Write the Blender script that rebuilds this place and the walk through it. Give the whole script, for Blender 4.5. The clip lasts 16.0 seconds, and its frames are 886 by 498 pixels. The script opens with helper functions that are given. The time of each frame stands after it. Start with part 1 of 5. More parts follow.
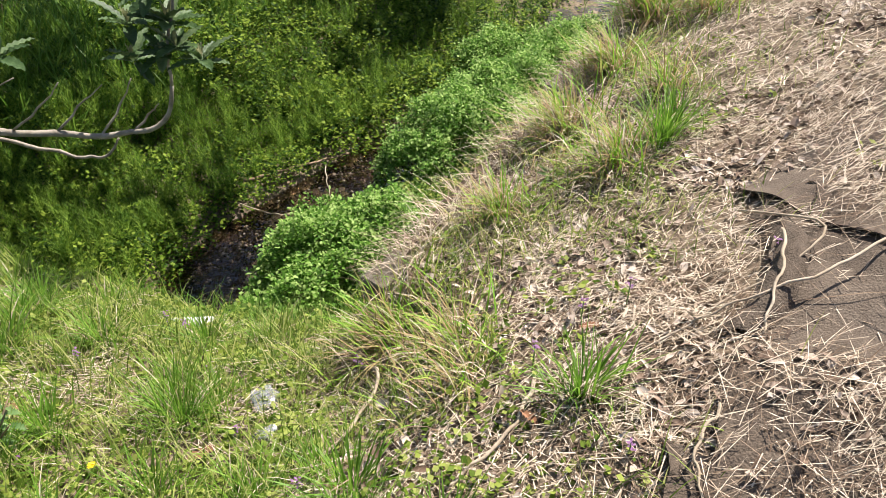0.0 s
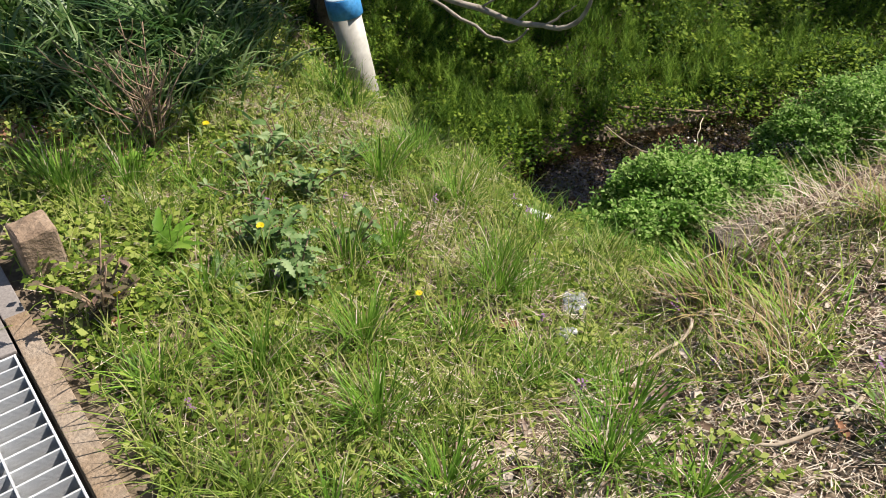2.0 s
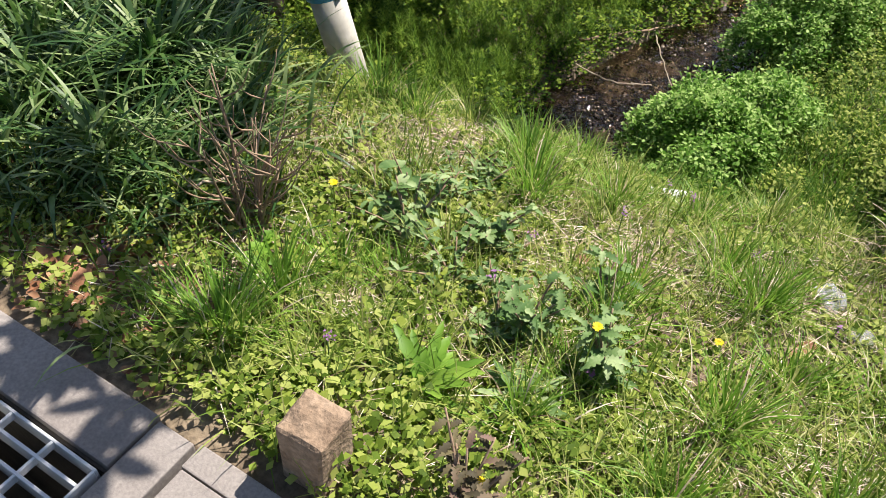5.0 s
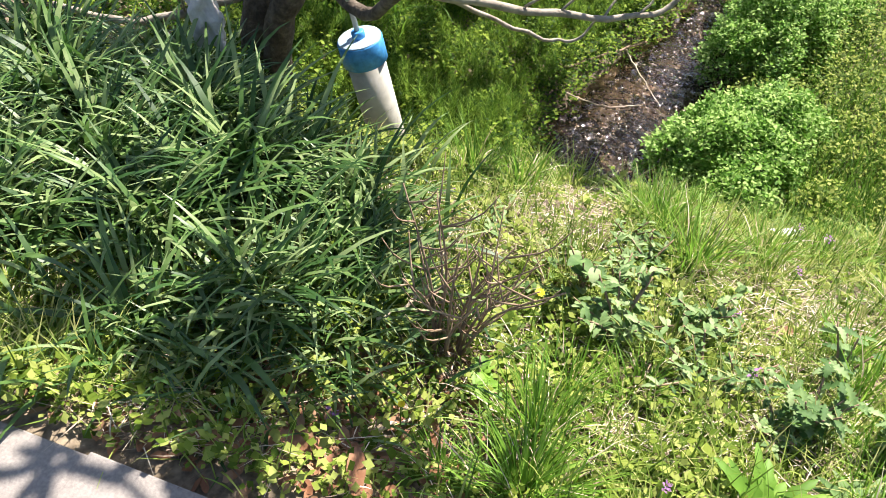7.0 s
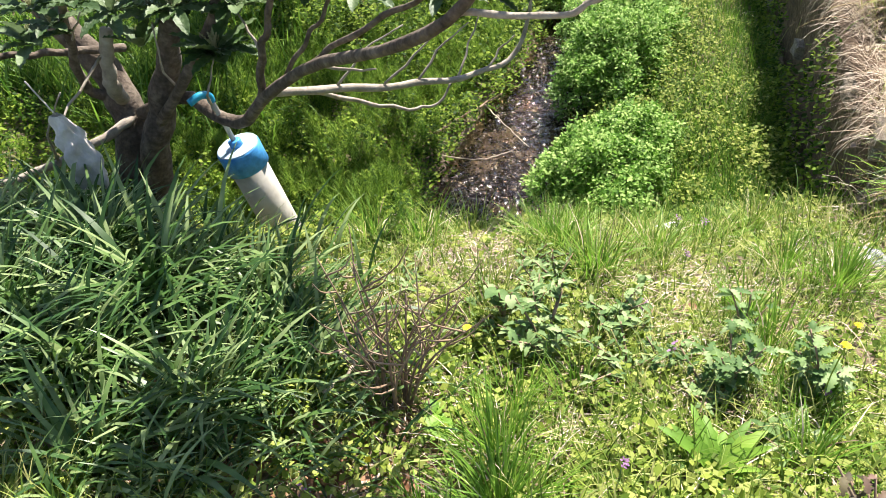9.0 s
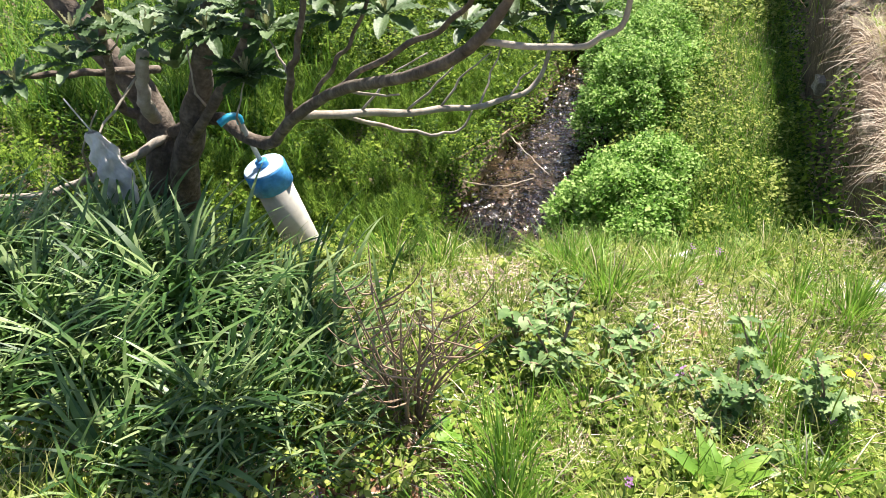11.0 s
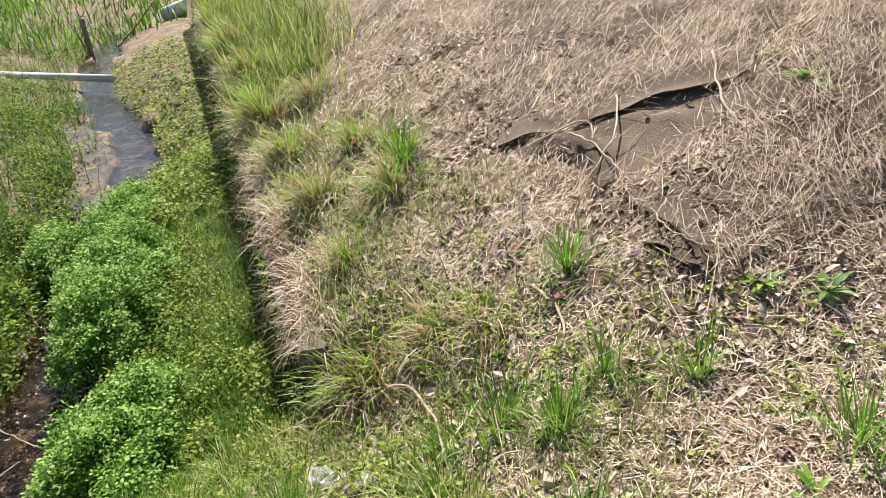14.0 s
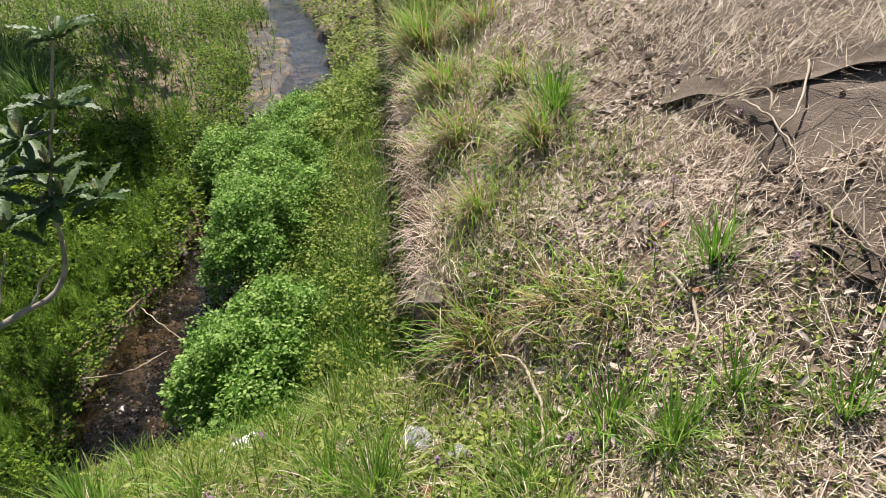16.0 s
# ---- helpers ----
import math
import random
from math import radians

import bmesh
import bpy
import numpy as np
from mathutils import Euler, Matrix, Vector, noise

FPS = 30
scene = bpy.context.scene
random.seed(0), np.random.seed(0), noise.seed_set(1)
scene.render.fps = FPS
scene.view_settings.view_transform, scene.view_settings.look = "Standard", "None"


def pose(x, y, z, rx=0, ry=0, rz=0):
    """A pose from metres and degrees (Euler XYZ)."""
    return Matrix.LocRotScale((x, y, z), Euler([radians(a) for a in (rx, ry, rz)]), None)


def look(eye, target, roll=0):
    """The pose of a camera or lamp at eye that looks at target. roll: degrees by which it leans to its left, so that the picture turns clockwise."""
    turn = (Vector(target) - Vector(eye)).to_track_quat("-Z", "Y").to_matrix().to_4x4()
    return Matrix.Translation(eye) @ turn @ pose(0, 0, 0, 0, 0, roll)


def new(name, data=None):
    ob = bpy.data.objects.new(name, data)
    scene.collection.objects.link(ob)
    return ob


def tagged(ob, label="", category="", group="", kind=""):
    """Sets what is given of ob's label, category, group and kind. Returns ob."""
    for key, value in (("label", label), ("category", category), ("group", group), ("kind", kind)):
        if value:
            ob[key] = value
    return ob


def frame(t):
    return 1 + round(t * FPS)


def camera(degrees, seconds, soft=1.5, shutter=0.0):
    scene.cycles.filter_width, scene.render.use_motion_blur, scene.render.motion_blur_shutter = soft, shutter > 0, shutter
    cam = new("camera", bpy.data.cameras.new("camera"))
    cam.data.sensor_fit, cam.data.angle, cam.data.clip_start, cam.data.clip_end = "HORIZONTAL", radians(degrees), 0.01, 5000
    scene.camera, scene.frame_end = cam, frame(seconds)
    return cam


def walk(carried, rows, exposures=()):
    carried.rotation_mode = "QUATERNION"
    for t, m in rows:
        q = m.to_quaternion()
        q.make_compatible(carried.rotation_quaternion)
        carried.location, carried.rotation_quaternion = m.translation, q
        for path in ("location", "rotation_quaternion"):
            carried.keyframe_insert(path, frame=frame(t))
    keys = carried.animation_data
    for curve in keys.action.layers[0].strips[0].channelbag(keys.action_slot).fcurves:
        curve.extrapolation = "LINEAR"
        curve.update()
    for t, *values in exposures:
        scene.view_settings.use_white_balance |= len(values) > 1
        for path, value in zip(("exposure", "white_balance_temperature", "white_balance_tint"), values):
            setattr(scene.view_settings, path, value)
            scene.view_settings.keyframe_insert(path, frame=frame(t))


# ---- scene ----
cam = camera(59.8, 16.0, soft=0.55)
PATH = [
    (0, (0.008, -0.001, 1.509), (1.544, 0.522, 0.339), 1.0),
    (0.5, (-0.071, 0.043, 1.48), (1.277, 0.632, 0.125), 3.1),
    (1, (-0.13, 0.124, 1.466), (1.066, 0.854, 0.038), 4.3),
    (1.5, (-0.148, 0.128, 1.466), (0.944, 1.062, 0.074), 4.6),
    (2, (-0.101, 0.019, 1.468), (0.901, 1.142, 0.15), 4.2),
    (2.5, (-0.255, 0.054, 1.493), (0.726, 1.276, 0.251), 5.7),
    (3, (-0.382, 0.169, 1.419), (0.601, 1.391, 0.178), 7.0),
    (3.2, (-0.394, 0.273, 1.408), (0.595, 1.477, 0.154), 7.4),
    (5.3, (-0.474, 1.493, 1.319), (0.776, 2.094, -0.121), 6.1),
    (5.5, (-0.531, 1.6, 1.338), (0.715, 2.202, -0.106), 8.2),
    (6, (-0.624, 1.881, 1.309), (0.614, 2.515, -0.128), 9.0),
    (6.4, (-0.572, 2.17, 1.314), (0.644, 2.839, -0.126), 9.2),
    (6.5, (-0.562, 2.211, 1.327), (0.663, 2.865, -0.113), 8.8),
    (7, (-0.537, 2.239, 1.338), (0.839, 2.633, -0.059), 5.4),
    (7.5, (-0.629, 2.238, 1.362), (0.836, 2.486, 0.023), 1.6),
    (8, (-0.672, 2.251, 1.371), (0.84, 2.446, 0.076), -1.1),
    (8.5, (-0.677, 2.244, 1.373), (0.866, 2.442, 0.115), -2.7),
    (9, (-0.681, 2.23, 1.368), (0.881, 2.423, 0.134), -3.2),
    (9.2, (-0.683, 2.214, 1.367), (0.884, 2.409, 0.139), -3.4),
    (11.3, (-0.742, 2.208, 1.393), (0.862, 2.454, 0.223), -2.3),
    (11.5, (-0.733, 2.218, 1.379), (0.872, 2.448, 0.207), -1.7),
    (12, (-0.732, 2.237, 1.371), (0.881, 2.435, 0.206), -1.9),
    (12.5, (-0.711, 2.146, 1.385), (0.943, 2.208, 0.262), -5.0),
    (13, (-0.668, 1.872, 1.395), (1.004, 1.724, 0.308), -9.5),
    (13.5, (-0.651, 1.578, 1.405), (1.024, 1.118, 0.414), -8.8),
    (14, (-0.534, 1.424, 1.401), (1.093, 0.669, 0.517), -8.3),
    (14.5, (-0.411, 1.226, 1.38), (1.235, 0.603, 0.429), -8.2),
    (15, (-0.375, 1.187, 1.395), (1.289, 0.676, 0.411), -7.7),
    (15.5, (-0.373, 1.246, 1.412), (1.31, 0.855, 0.404), -7.6),
    (16, (-0.374, 1.244, 1.415), (1.325, 0.917, 0.41), -7.7),
]
walk(cam, [(t, look(eye, target, roll)) for t, eye, target, roll in PATH], exposures=[(t, e, 6520, 14.6) for t, e in ((0, 1.08), (.5, .88), (1.5, .64), (2.5, .86), (3, 1.04), (5.5, 1.05), (7, 1.6), (9, 1.62), (12.5, 1.58), (13.5, 1.36), (14, 1.08), (15, .82), (16, .86))])

# sun and sky
SUN_AZ, SUN_EL = radians(112.0), radians(54.0)      # azimuth from +y towards +x
sun_dir = Vector((math.sin(SUN_AZ) * math.cos(SUN_EL), math.cos(SUN_AZ) * math.cos(SUN_EL), math.sin(SUN_EL)))
world = bpy.data.worlds.new("World")
scene.world = world
world.use_nodes = True
wn = world.node_tree.nodes
sky = wn.new("ShaderNodeTexSky")
sky.sky_type = 'NISHITA'
sky.sun_disc = False
sky.sun_elevation = SUN_EL
sky.sun_rotation = SUN_AZ
world.node_tree.links.new(sky.outputs[0], wn["Background"].inputs[0])
wn["Background"].inputs[1].default_value = 0.07
sun = new("sun", bpy.data.lights.new("sun", 'SUN'))
sun.data.energy = 5.0
sun.data.angle = radians(0.53)
sun.data.color = (1.0, 0.95, 0.87)
sun.matrix_world = look(sun_dir * 30, (0, 0, 0))

# ---- materials ----
def mat(name, cols, scale=8.0, detail=6.0, rough=0.8, bump=0.0, bscale=60.0, metal=0.0, island=0.0, transl=0.0,
        objrand=0.0, fine=None, spec=0.3):
    """cols: colour stops over a two-scale noise; island/objrand: brightness spread per leaf / per piece."""
    m = bpy.data.materials.new(name)
    m.use_nodes = True
    nt = m.node_tree
    n, l = nt.nodes, nt.links
    b = n["Principled BSDF"]
    geo = n.new("ShaderNodeTexCoord")
    no = n.new("ShaderNodeTexNoise")
    no.inputs["Scale"].default_value, no.inputs["Detail"].default_value = scale, detail
    no.inputs["Roughness"].default_value = 0.65
    l.new(geo.outputs["Object"], no.inputs["Vector"])
    fac = no.outputs["Fac"]
    if island or objrand:
        src = n.new("ShaderNodeNewGeometry").outputs["Random Per Island"] if island else n.new("ShaderNodeObjectInfo").outputs["Random"]
        a = n.new("ShaderNodeMath"); a.operation = 'SUBTRACT'; a.inputs[1].default_value = 0.5
        l.new(src, a.inputs[0])
        q = n.new("ShaderNodeMath"); q.operation = 'MULTIPLY_ADD'; q.inputs[1].default_value = island or objrand
        l.new(a.outputs[0], q.inputs[0]); l.new(fac, q.inputs[2])
        fac = q.outputs[0]
    r = n.new("ShaderNodeValToRGB")
    el = r.color_ramp.elements
    k = len(cols)
    for i, c in enumerate(cols):
        p = 0.27 + 0.46 * i / max(1, k - 1)
        e = el[i] if i < 2 else el.new(p)
        e.position = p
        e.color = (*c, 1)
    l.new(fac, r.inputs[0])
    col = r.outputs[0]
    if fine:
        n2 = n.new("ShaderNodeTexNoise"); n2.inputs["Scale"].default_value = fine[0]; n2.inputs["Detail"].default_value = 4
        l.new(geo.outputs["Object"], n2.inputs["Vector"])
        mr = n.new("ShaderNodeMapRange"); mr.inputs[1].default_value, mr.inputs[2].default_value = 0.3, 0.7
        mr.inputs[3].default_value, mr.inputs[4].default_value = 1 - fine[1], 1 + fine[1]
        l.new(n2.outputs["Fac"], mr.inputs[0])
        mx = n.new("ShaderNodeVectorMath"); mx.operation = 'SCALE'
        l.new(col, mx.inputs[0]); l.new(mr.outputs[0], mx.inputs["Scale"])
        col = mx.outputs[0]
    l.new(col, b.inputs["Base Color"])
    b.inputs["Roughness"].default_value, b.inputs["Metallic"].default_value = rough, metal
    b.inputs["Specular IOR Level"].default_value = spec
    if bump:
        n3 = n.new("ShaderNodeTexNoise"); n3.inputs["Scale"].default_value = bscale; n3.inputs["Detail"].default_value = 5
        l.new(geo.outputs["Object"], n3.inputs["Vector"])
        bp = n.new("ShaderNodeBump"); bp.inputs["Strength"].default_value = bump; bp.inputs["Distance"].default_value = 0.01
        l.new(n3.outputs["Fac"], bp.inputs["Height"]); l.new(bp.outputs[0], b.inputs["Normal"])
    if transl:
        t = n.new("ShaderNodeBsdfTranslucent")
        ms = n.new("ShaderNodeMixShader"); ms.inputs[0].default_value = transl
        l.new(col, t.inputs[0]); l.new(b.outputs[0], ms.inputs[1]); l.new(t.outputs[0], ms.inputs[2])
        l.new(ms.outputs[0], n["Material Output"].inputs[0])
    return m


M_soil = mat("soil", [(.075, .054, .035), (.17, .13, .085), (.26, .21, .145)], 3.0, 8, .95, .8, 40, fine=(45, .45))
M_silt = mat("wet_silt", [(.010, .007, .004), (.026, .017, .010), (.06, .040, .023)], 7, 8, .6, .8, 50, fine=(40, .5), spec=.3)
M_conc = mat("pavement_concrete", [(.175, .153, .134), (.235, .211, .188), (.295, .269, .24)], 2.5, 8, .9, .18, 170, fine=(140, .16))
M_rust = mat("stained_concrete", [(.20, .13, .07), (.27, .205, .14), (.31, .262, .205)], 5, 8, .9, .5, 140, fine=(120, .25))
M_post = mat("post_concrete", [(.15, .10, .062), (.25, .18, .12), (.34, .265, .19)], 9, 8, .92, .6, 90, fine=(90, .25))
M_steel = mat("galvanised_steel", [(.42, .43, .42), (.54, .55, .54), (.64, .65, .64)], 12, 5, .55, .15, 90, metal=.2)
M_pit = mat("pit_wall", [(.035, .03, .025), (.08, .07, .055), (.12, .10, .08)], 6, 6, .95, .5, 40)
M_stone = mat("wall_stone", [(.15, .12, .085), (.27, .23, .175), (.38, .34, .27)], 7, 8, .93, .9, 45, objrand=.25, fine=(70, .3))
M_earth = mat("wall_earth", [(.04, .026, .015), (.105, .07, .04), (.19, .135, .08)], 9, 8, .97, 1.0, 30, fine=(60, .4))
M_pvc = mat("grey_pvc", [(.34, .32, .27), (.43, .41, .35), (.50, .48, .43)], 5, 6, .5, .05, 60, fine=(30, .1))
M_blue = mat("blue_pvc", [(.03, .17, .40), (.05, .26, .55), (.10, .34, .62)], 14, 7, .45, .05, 60, fine=(60, .18))
# cap blue paled by a painted sky reflection
M_bluepale = mat("sky_sheen_blue_pvc", [(.30, .42, .52), (.42, .54, .62), (.52, .62, .68)], 18, 7, .6, .05, 60, fine=(70, .15))
M_cyan = mat("cyan_plastic", [(.02, .27, .42), (.03, .36, .52)], 9, 4, .4)
M_white = mat("white_pvc", [(.52, .52, .48), (.68, .68, .64)], 6, 6, .5, fine=(30, .15))
M_bark = mat("tree_bark", [(.045, .033, .023), (.105, .082, .06), (.20, .165, .125)], 14, 8, .9, .8, 60, fine=(50, .3))
M_twig = mat("pale_branch", [(.17, .145, .11), (.30, .26, .205), (.40, .36, .30)], 18, 6, .85, .4, 80)
M_loq = mat("loquat_leaf", [(.04, .08, .024), (.075, .13, .045), (.14, .20, .09)], 30, 4, .48, .35, 90, island=.5, transl=.25, spec=.3)
M_loqback = mat("young_loquat_leaf", [(.24, .25, .11), (.34, .35, .17), (.42, .40, .24)], 30, 4, .7, island=.4, transl=.3)
M_grass = mat("green_grass", [(.10, .17, .02), (.19, .29, .04), (.31, .39, .075), (.46, .46, .17)], 4, 4, .5, island=.65, transl=.42)
M_bankgrass = mat("lush_grass", [(.05, .13, .012), (.105, .225, .022), (.19, .33, .042)], 4, 4, .5, island=.6, transl=.4)
M_fresh = mat("fresh_grass", [(.10, .22, .02), (.17, .33, .035), (.27, .43, .06)], 4, 4, .5, island=.5, transl=.4)
M_strap = mat("strap_leaf", [(.035, .09, .016), (.07, .15, .026), (.13, .22, .045), (.20, .28, .08)], 5, 4, .5, island=.6, transl=.35, spec=.3)
M_strapobj = mat("strap_leaf_single", [(.030, .083, .016), (.065, .145, .028), (.122, .215, .052), (.25, .335, .13)], 5, 4, .46, objrand=.7, transl=.35, spec=.5)
M_straw = mat("dry_straw", [(.13, .085, .052), (.31, .228, .15), (.48, .385, .27), (.68, .58, .44)], 5, 4, .75, island=.95, transl=.15)
M_tuft = mat("half_dry_sedge", [(.42, .29, .15), (.40, .42, .10), (.28, .45, .05), (.19, .40, .03)], 4, 4, .55, island=1.0, transl=.35, spec=.2)
M_cover = mat("ground_cover_leaf", [(.075, .13, .014), (.155, .23, .028), (.26, .33, .05), (.35, .40, .10)], 3, 4, .6, island=.8, transl=.4, spec=.12)
# darker copy of the cover leaf: part of the shade is in its colour
M_coverdark = mat("shade_tinted_cover_leaf", [(.024, .058, .006), (.06, .128, .010), (.135, .225, .018), (.24, .33, .04)], 3, 4, .6, island=.8, transl=.4, spec=.10)
M_cress = mat("cress_leaf", [(.075, .18, .02), (.19, .36, .055), (.40, .55, .17)], 6, 4, .55, island=.8, transl=.45, spec=.12)
M_horse = mat("horsetail", [(.05, .115, .012), (.11, .21, .02), (.23, .35, .045)], 3, 4, .6, island=.8, transl=.4, spec=.12)
M_herb = mat("weed_leaf", [(.08, .16, .045), (.18, .28, .095), (.33, .42, .20)], 12, 4, .6, island=.5, transl=.35, spec=.15)
M_purpleleaf = mat("purplish_leaf", [(.07, .06, .035), (.14, .12, .06), (.20, .13, .10)], 12, 4, .6, island=.6, transl=.3, spec=.15)
M_wetleaf = mat("wet_leaf", [(.035, .022, .013), (.075, .045, .026), (.15, .10, .06)], 14, 4, .45, island=.8)
M_litter = mat("dead_leaf", [(.13, .085, .055), (.30, .22, .16), (.50, .42, .34)], 12, 4, .8, island=.8)
M_brownleaf = mat("rust_brown_leaf", [(.16, .065, .03), (.25, .12, .06), (.32, .20, .11)], 14, 5, .75, island=.3)
M_mat = mat("weed_mat", [(.064, .047, .033), (.108, .083, .06), (.165, .13, .097)], 4, 8, .95, .7, 160, fine=(220, .3))
M_stick = mat("dry_stick", [(.26, .20, .13), (.42, .34, .24), (.55, .47, .36)], 10, 6, .85, .3, 90)
M_twigbrown = mat("brown_twig", [(.14, .09, .055), (.26, .18, .115), (.38, .28, .19)], 16, 5, .85)
M_yellow = mat("yellow_petal", [(.75, .55, .01), (.85, .68, .02)], 30, 2, .6, transl=.3)
M_purple = mat("purple_petal", [(.22, .09, .22), (.36, .19, .36)], 30, 2, .6, transl=.3)
M_bag = mat("worn_grey_cloth", [(.38, .34, .32), (.56, .52, .49), (.68, .64, .60)], 16, 6, .8, .4, 60)
M_pebble = mat("wet_pebble", [(.04, .03, .018), (.10, .072, .045), (.24, .20, .15)], 20, 4, .12, island=.7, spec=.8)
M_brick = mat("red_clay", [(.30, .10, .05), (.42, .17, .09)], 18, 6, .9, .5, 70)
M_hole = mat("black_plastic", [(.012, .011, .010), (.03, .027, .024)], 10, 3, .7)


def glass_like(name, colour, rough, trans, ior=1.33):
    m = bpy.data.materials.new(name)
    m.use_nodes = True
    b = m.node_tree.nodes["Principled BSDF"]
    b.inputs["Base Color"].default_value = (*colour, 1)
    b.inputs["Roughness"].default_value, b.inputs["Transmission Weight"].default_value, b.inputs["IOR"].default_value = rough, trans, ior
    return m, b


M_water, wb = glass_like("stream_water", (.62, .50, .36), .06, 1.0)
nt = M_water.node_tree
tc = nt.nodes.new("ShaderNodeTexCoord")
w1 = nt.nodes.new("ShaderNodeTexNoise"); w1.inputs["Scale"].default_value = 24; w1.inputs["Detail"].default_value = 3
w2 = nt.nodes.new("ShaderNodeBump"); w2.inputs["Strength"].default_value = .7; w2.inputs["Distance"].default_value = .015
nt.links.new(tc.outputs["Object"], w1.inputs["Vector"])
nt.links.new(w1.outputs["Fac"], w2.inputs["Height"]); nt.links.new(w2.outputs[0], wb.inputs["Normal"])
M_bottle, _ = glass_like("clear_plastic", (.9, .93, .93), .12, .8, 1.4)

# ---- building helpers ----
rng = np.random.default_rng(7)


def sm(a, b, v):
    q = np.clip((np.asarray(v, float) - a) / (b - a), 0, 1)
    return q * q * (3 - 2 * q)


def vnoise(x, y, f, seed=0):
    """Smooth value noise in 0..1."""
    x, y = np.asarray(x, float) * f + 71.3 * seed, np.asarray(y, float) * f + 37.7 * seed
    xi, yi = np.floor(x), np.floor(y)
    u, v = x - xi, y - yi
    u, v = u * u * (3 - 2 * u), v * v * (3 - 2 * v)

    def h(a, b):
        s = np.sin(a * 127.1 + b * 311.7 + seed * 17.3) * 43758.5453
        return s - np.floor(s)
    return (h(xi, yi) * (1 - u) + h(xi + 1, yi) * u) * (1 - v) + (h(xi, yi + 1) * (1 - u) + h(xi + 1, yi + 1) * u) * v


def mesh_np(name, v, faces, material, smooth=False):
    """A mesh from arrays: v (n, 3); faces: one (m, k) array or a list of such."""
    me = bpy.data.meshes.new(name)
    v = np.asarray(v, np.float32)
    faces = faces if isinstance(faces, list) else [faces]
    faces = [np.asarray(f, np.int32) for f in faces if len(f)]
    loops = np.concatenate([f.ravel() for f in faces])
    sizes = np.concatenate([np.full(len(f), f.shape[1], np.int32) for f in faces])
    me.vertices.add(len(v)); me.vertices.foreach_set("co", v.ravel())
    me.loops.add(len(loops)); me.loops.foreach_set("vertex_index", loops)
    me.polygons.add(len(sizes))
    starts = np.concatenate([[0], np.cumsum(sizes)[:-1]]).astype(np.int32)
    me.polygons.foreach_set("loop_start", starts)
    me.polygons.foreach_set("loop_total", sizes)
    if smooth:
        me.polygons.foreach_set("use_smooth", np.ones(len(sizes), bool))
    me.update(calc_edges=True)
    me.materials.append(material)
    return me


def part(name, bm, material, parent=None, label="", m=None, smooth=False):
    """Links a bmesh as one mesh object under a thing or a part."""
    me = bpy.data.meshes.new(name)
    if smooth:
        for f in bm.faces:
            f.smooth = True
    bm.to_mesh(me); bm.free()
    me.materials.append(material)
    ob = new(name, me)
    if parent is not None:
        ob.parent = parent
    if m is not None:
        ob.matrix_basis = m
    return tagged(ob, label)


def part_np(name, v, faces, material, parent=None, label="", smooth=False):
    ob = new(name, mesh_np(name, v, faces, material, smooth))
    if parent is not None:
        ob.parent = parent
    return tagged(ob, label)


def box(x0, x1, y0, y1, z0, z1, bevel=0.0, segs=2, jitter=0.0, cuts=0):
    bm = bmesh.new()
    bmesh.ops.create_cube(bm, size=1)
    for v in bm.verts:
        v.co = Vector((x0 + (v.co.x + .5) * (x1 - x0), y0 + (v.co.y + .5) * (y1 - y0), z0 + (v.co.z + .5) * (z1 - z0)))
    if cuts:
        bmesh.ops.subdivide_edges(bm, edges=bm.edges[:], cuts=cuts, use_grid_fill=True)
    if bevel:
        bmesh.ops.bevel(bm, geom=[e for e in bm.edges if e.calc_face_angle(0) > .5], offset=bevel, segments=segs, profile=.6, affect='EDGES')
    if jitter:
        for v in bm.verts:
            v.co += Vector(noise.noise_vector(v.co * 17)) * jitter
    return bm


def tube_np(pts, radii, sides=8, cap=True):
    """A tapering tube along points."""
    pts = np.asarray(pts, float)
    n = len(pts)
    tan = np.gradient(pts, axis=0)
    tan /= np.linalg.norm(tan, axis=1)[:, None] + 1e-9
    ref = np.array([0, 0, 1.0]) if abs(tan[0, 2]) < .9 else np.array([1.0, 0, 0])
    vs = []
    for i in range(n):
        a = np.cross(tan[i], ref); a /= np.linalg.norm(a) + 1e-9
        b = np.cross(tan[i], a)
        ref = -np.cross(tan[i], a) if False else ref
        ang = np.linspace(0, 2 * np.pi, sides, endpoint=False)
        vs.append(pts[i] + radii[i] * (np.cos(ang)[:, None] * a + np.sin(ang)[:, None] * b))
    v = np.concatenate(vs)
    i = np.arange(n - 1)[:, None] * sides
    j = np.arange(sides)[None]
    k = (j + 1) % sides
    f = np.stack([i + j, i + k, i + sides + k, i + sides + j], -1).reshape(-1, 4)
    faces = [f]
    if cap:
        tri = [(len(v), (b + 1) % sides, b) for b in range(sides)]
        e = (n - 1) * sides
        tri += [(len(v) + 1, e + b, e + (b + 1) % sides) for b in range(sides)]
        v = np.concatenate([v, pts[:1], pts[-1:]])
        faces.append(np.array(tri))
    return v, faces


def joined(items):
    """Joins (v, faces) pairs into one."""
    vs, by, off = [], {}, 0
    for v, faces in items:
        for f in (faces if isinstance(faces, list) else [faces]):
            f = np.asarray(f)
            if len(f):
                by.setdefault(f.shape[1], []).append(f + off)
        vs.append(v); off += len(v)
    return np.concatenate(vs), [np.concatenate(f) for f in by.values()]


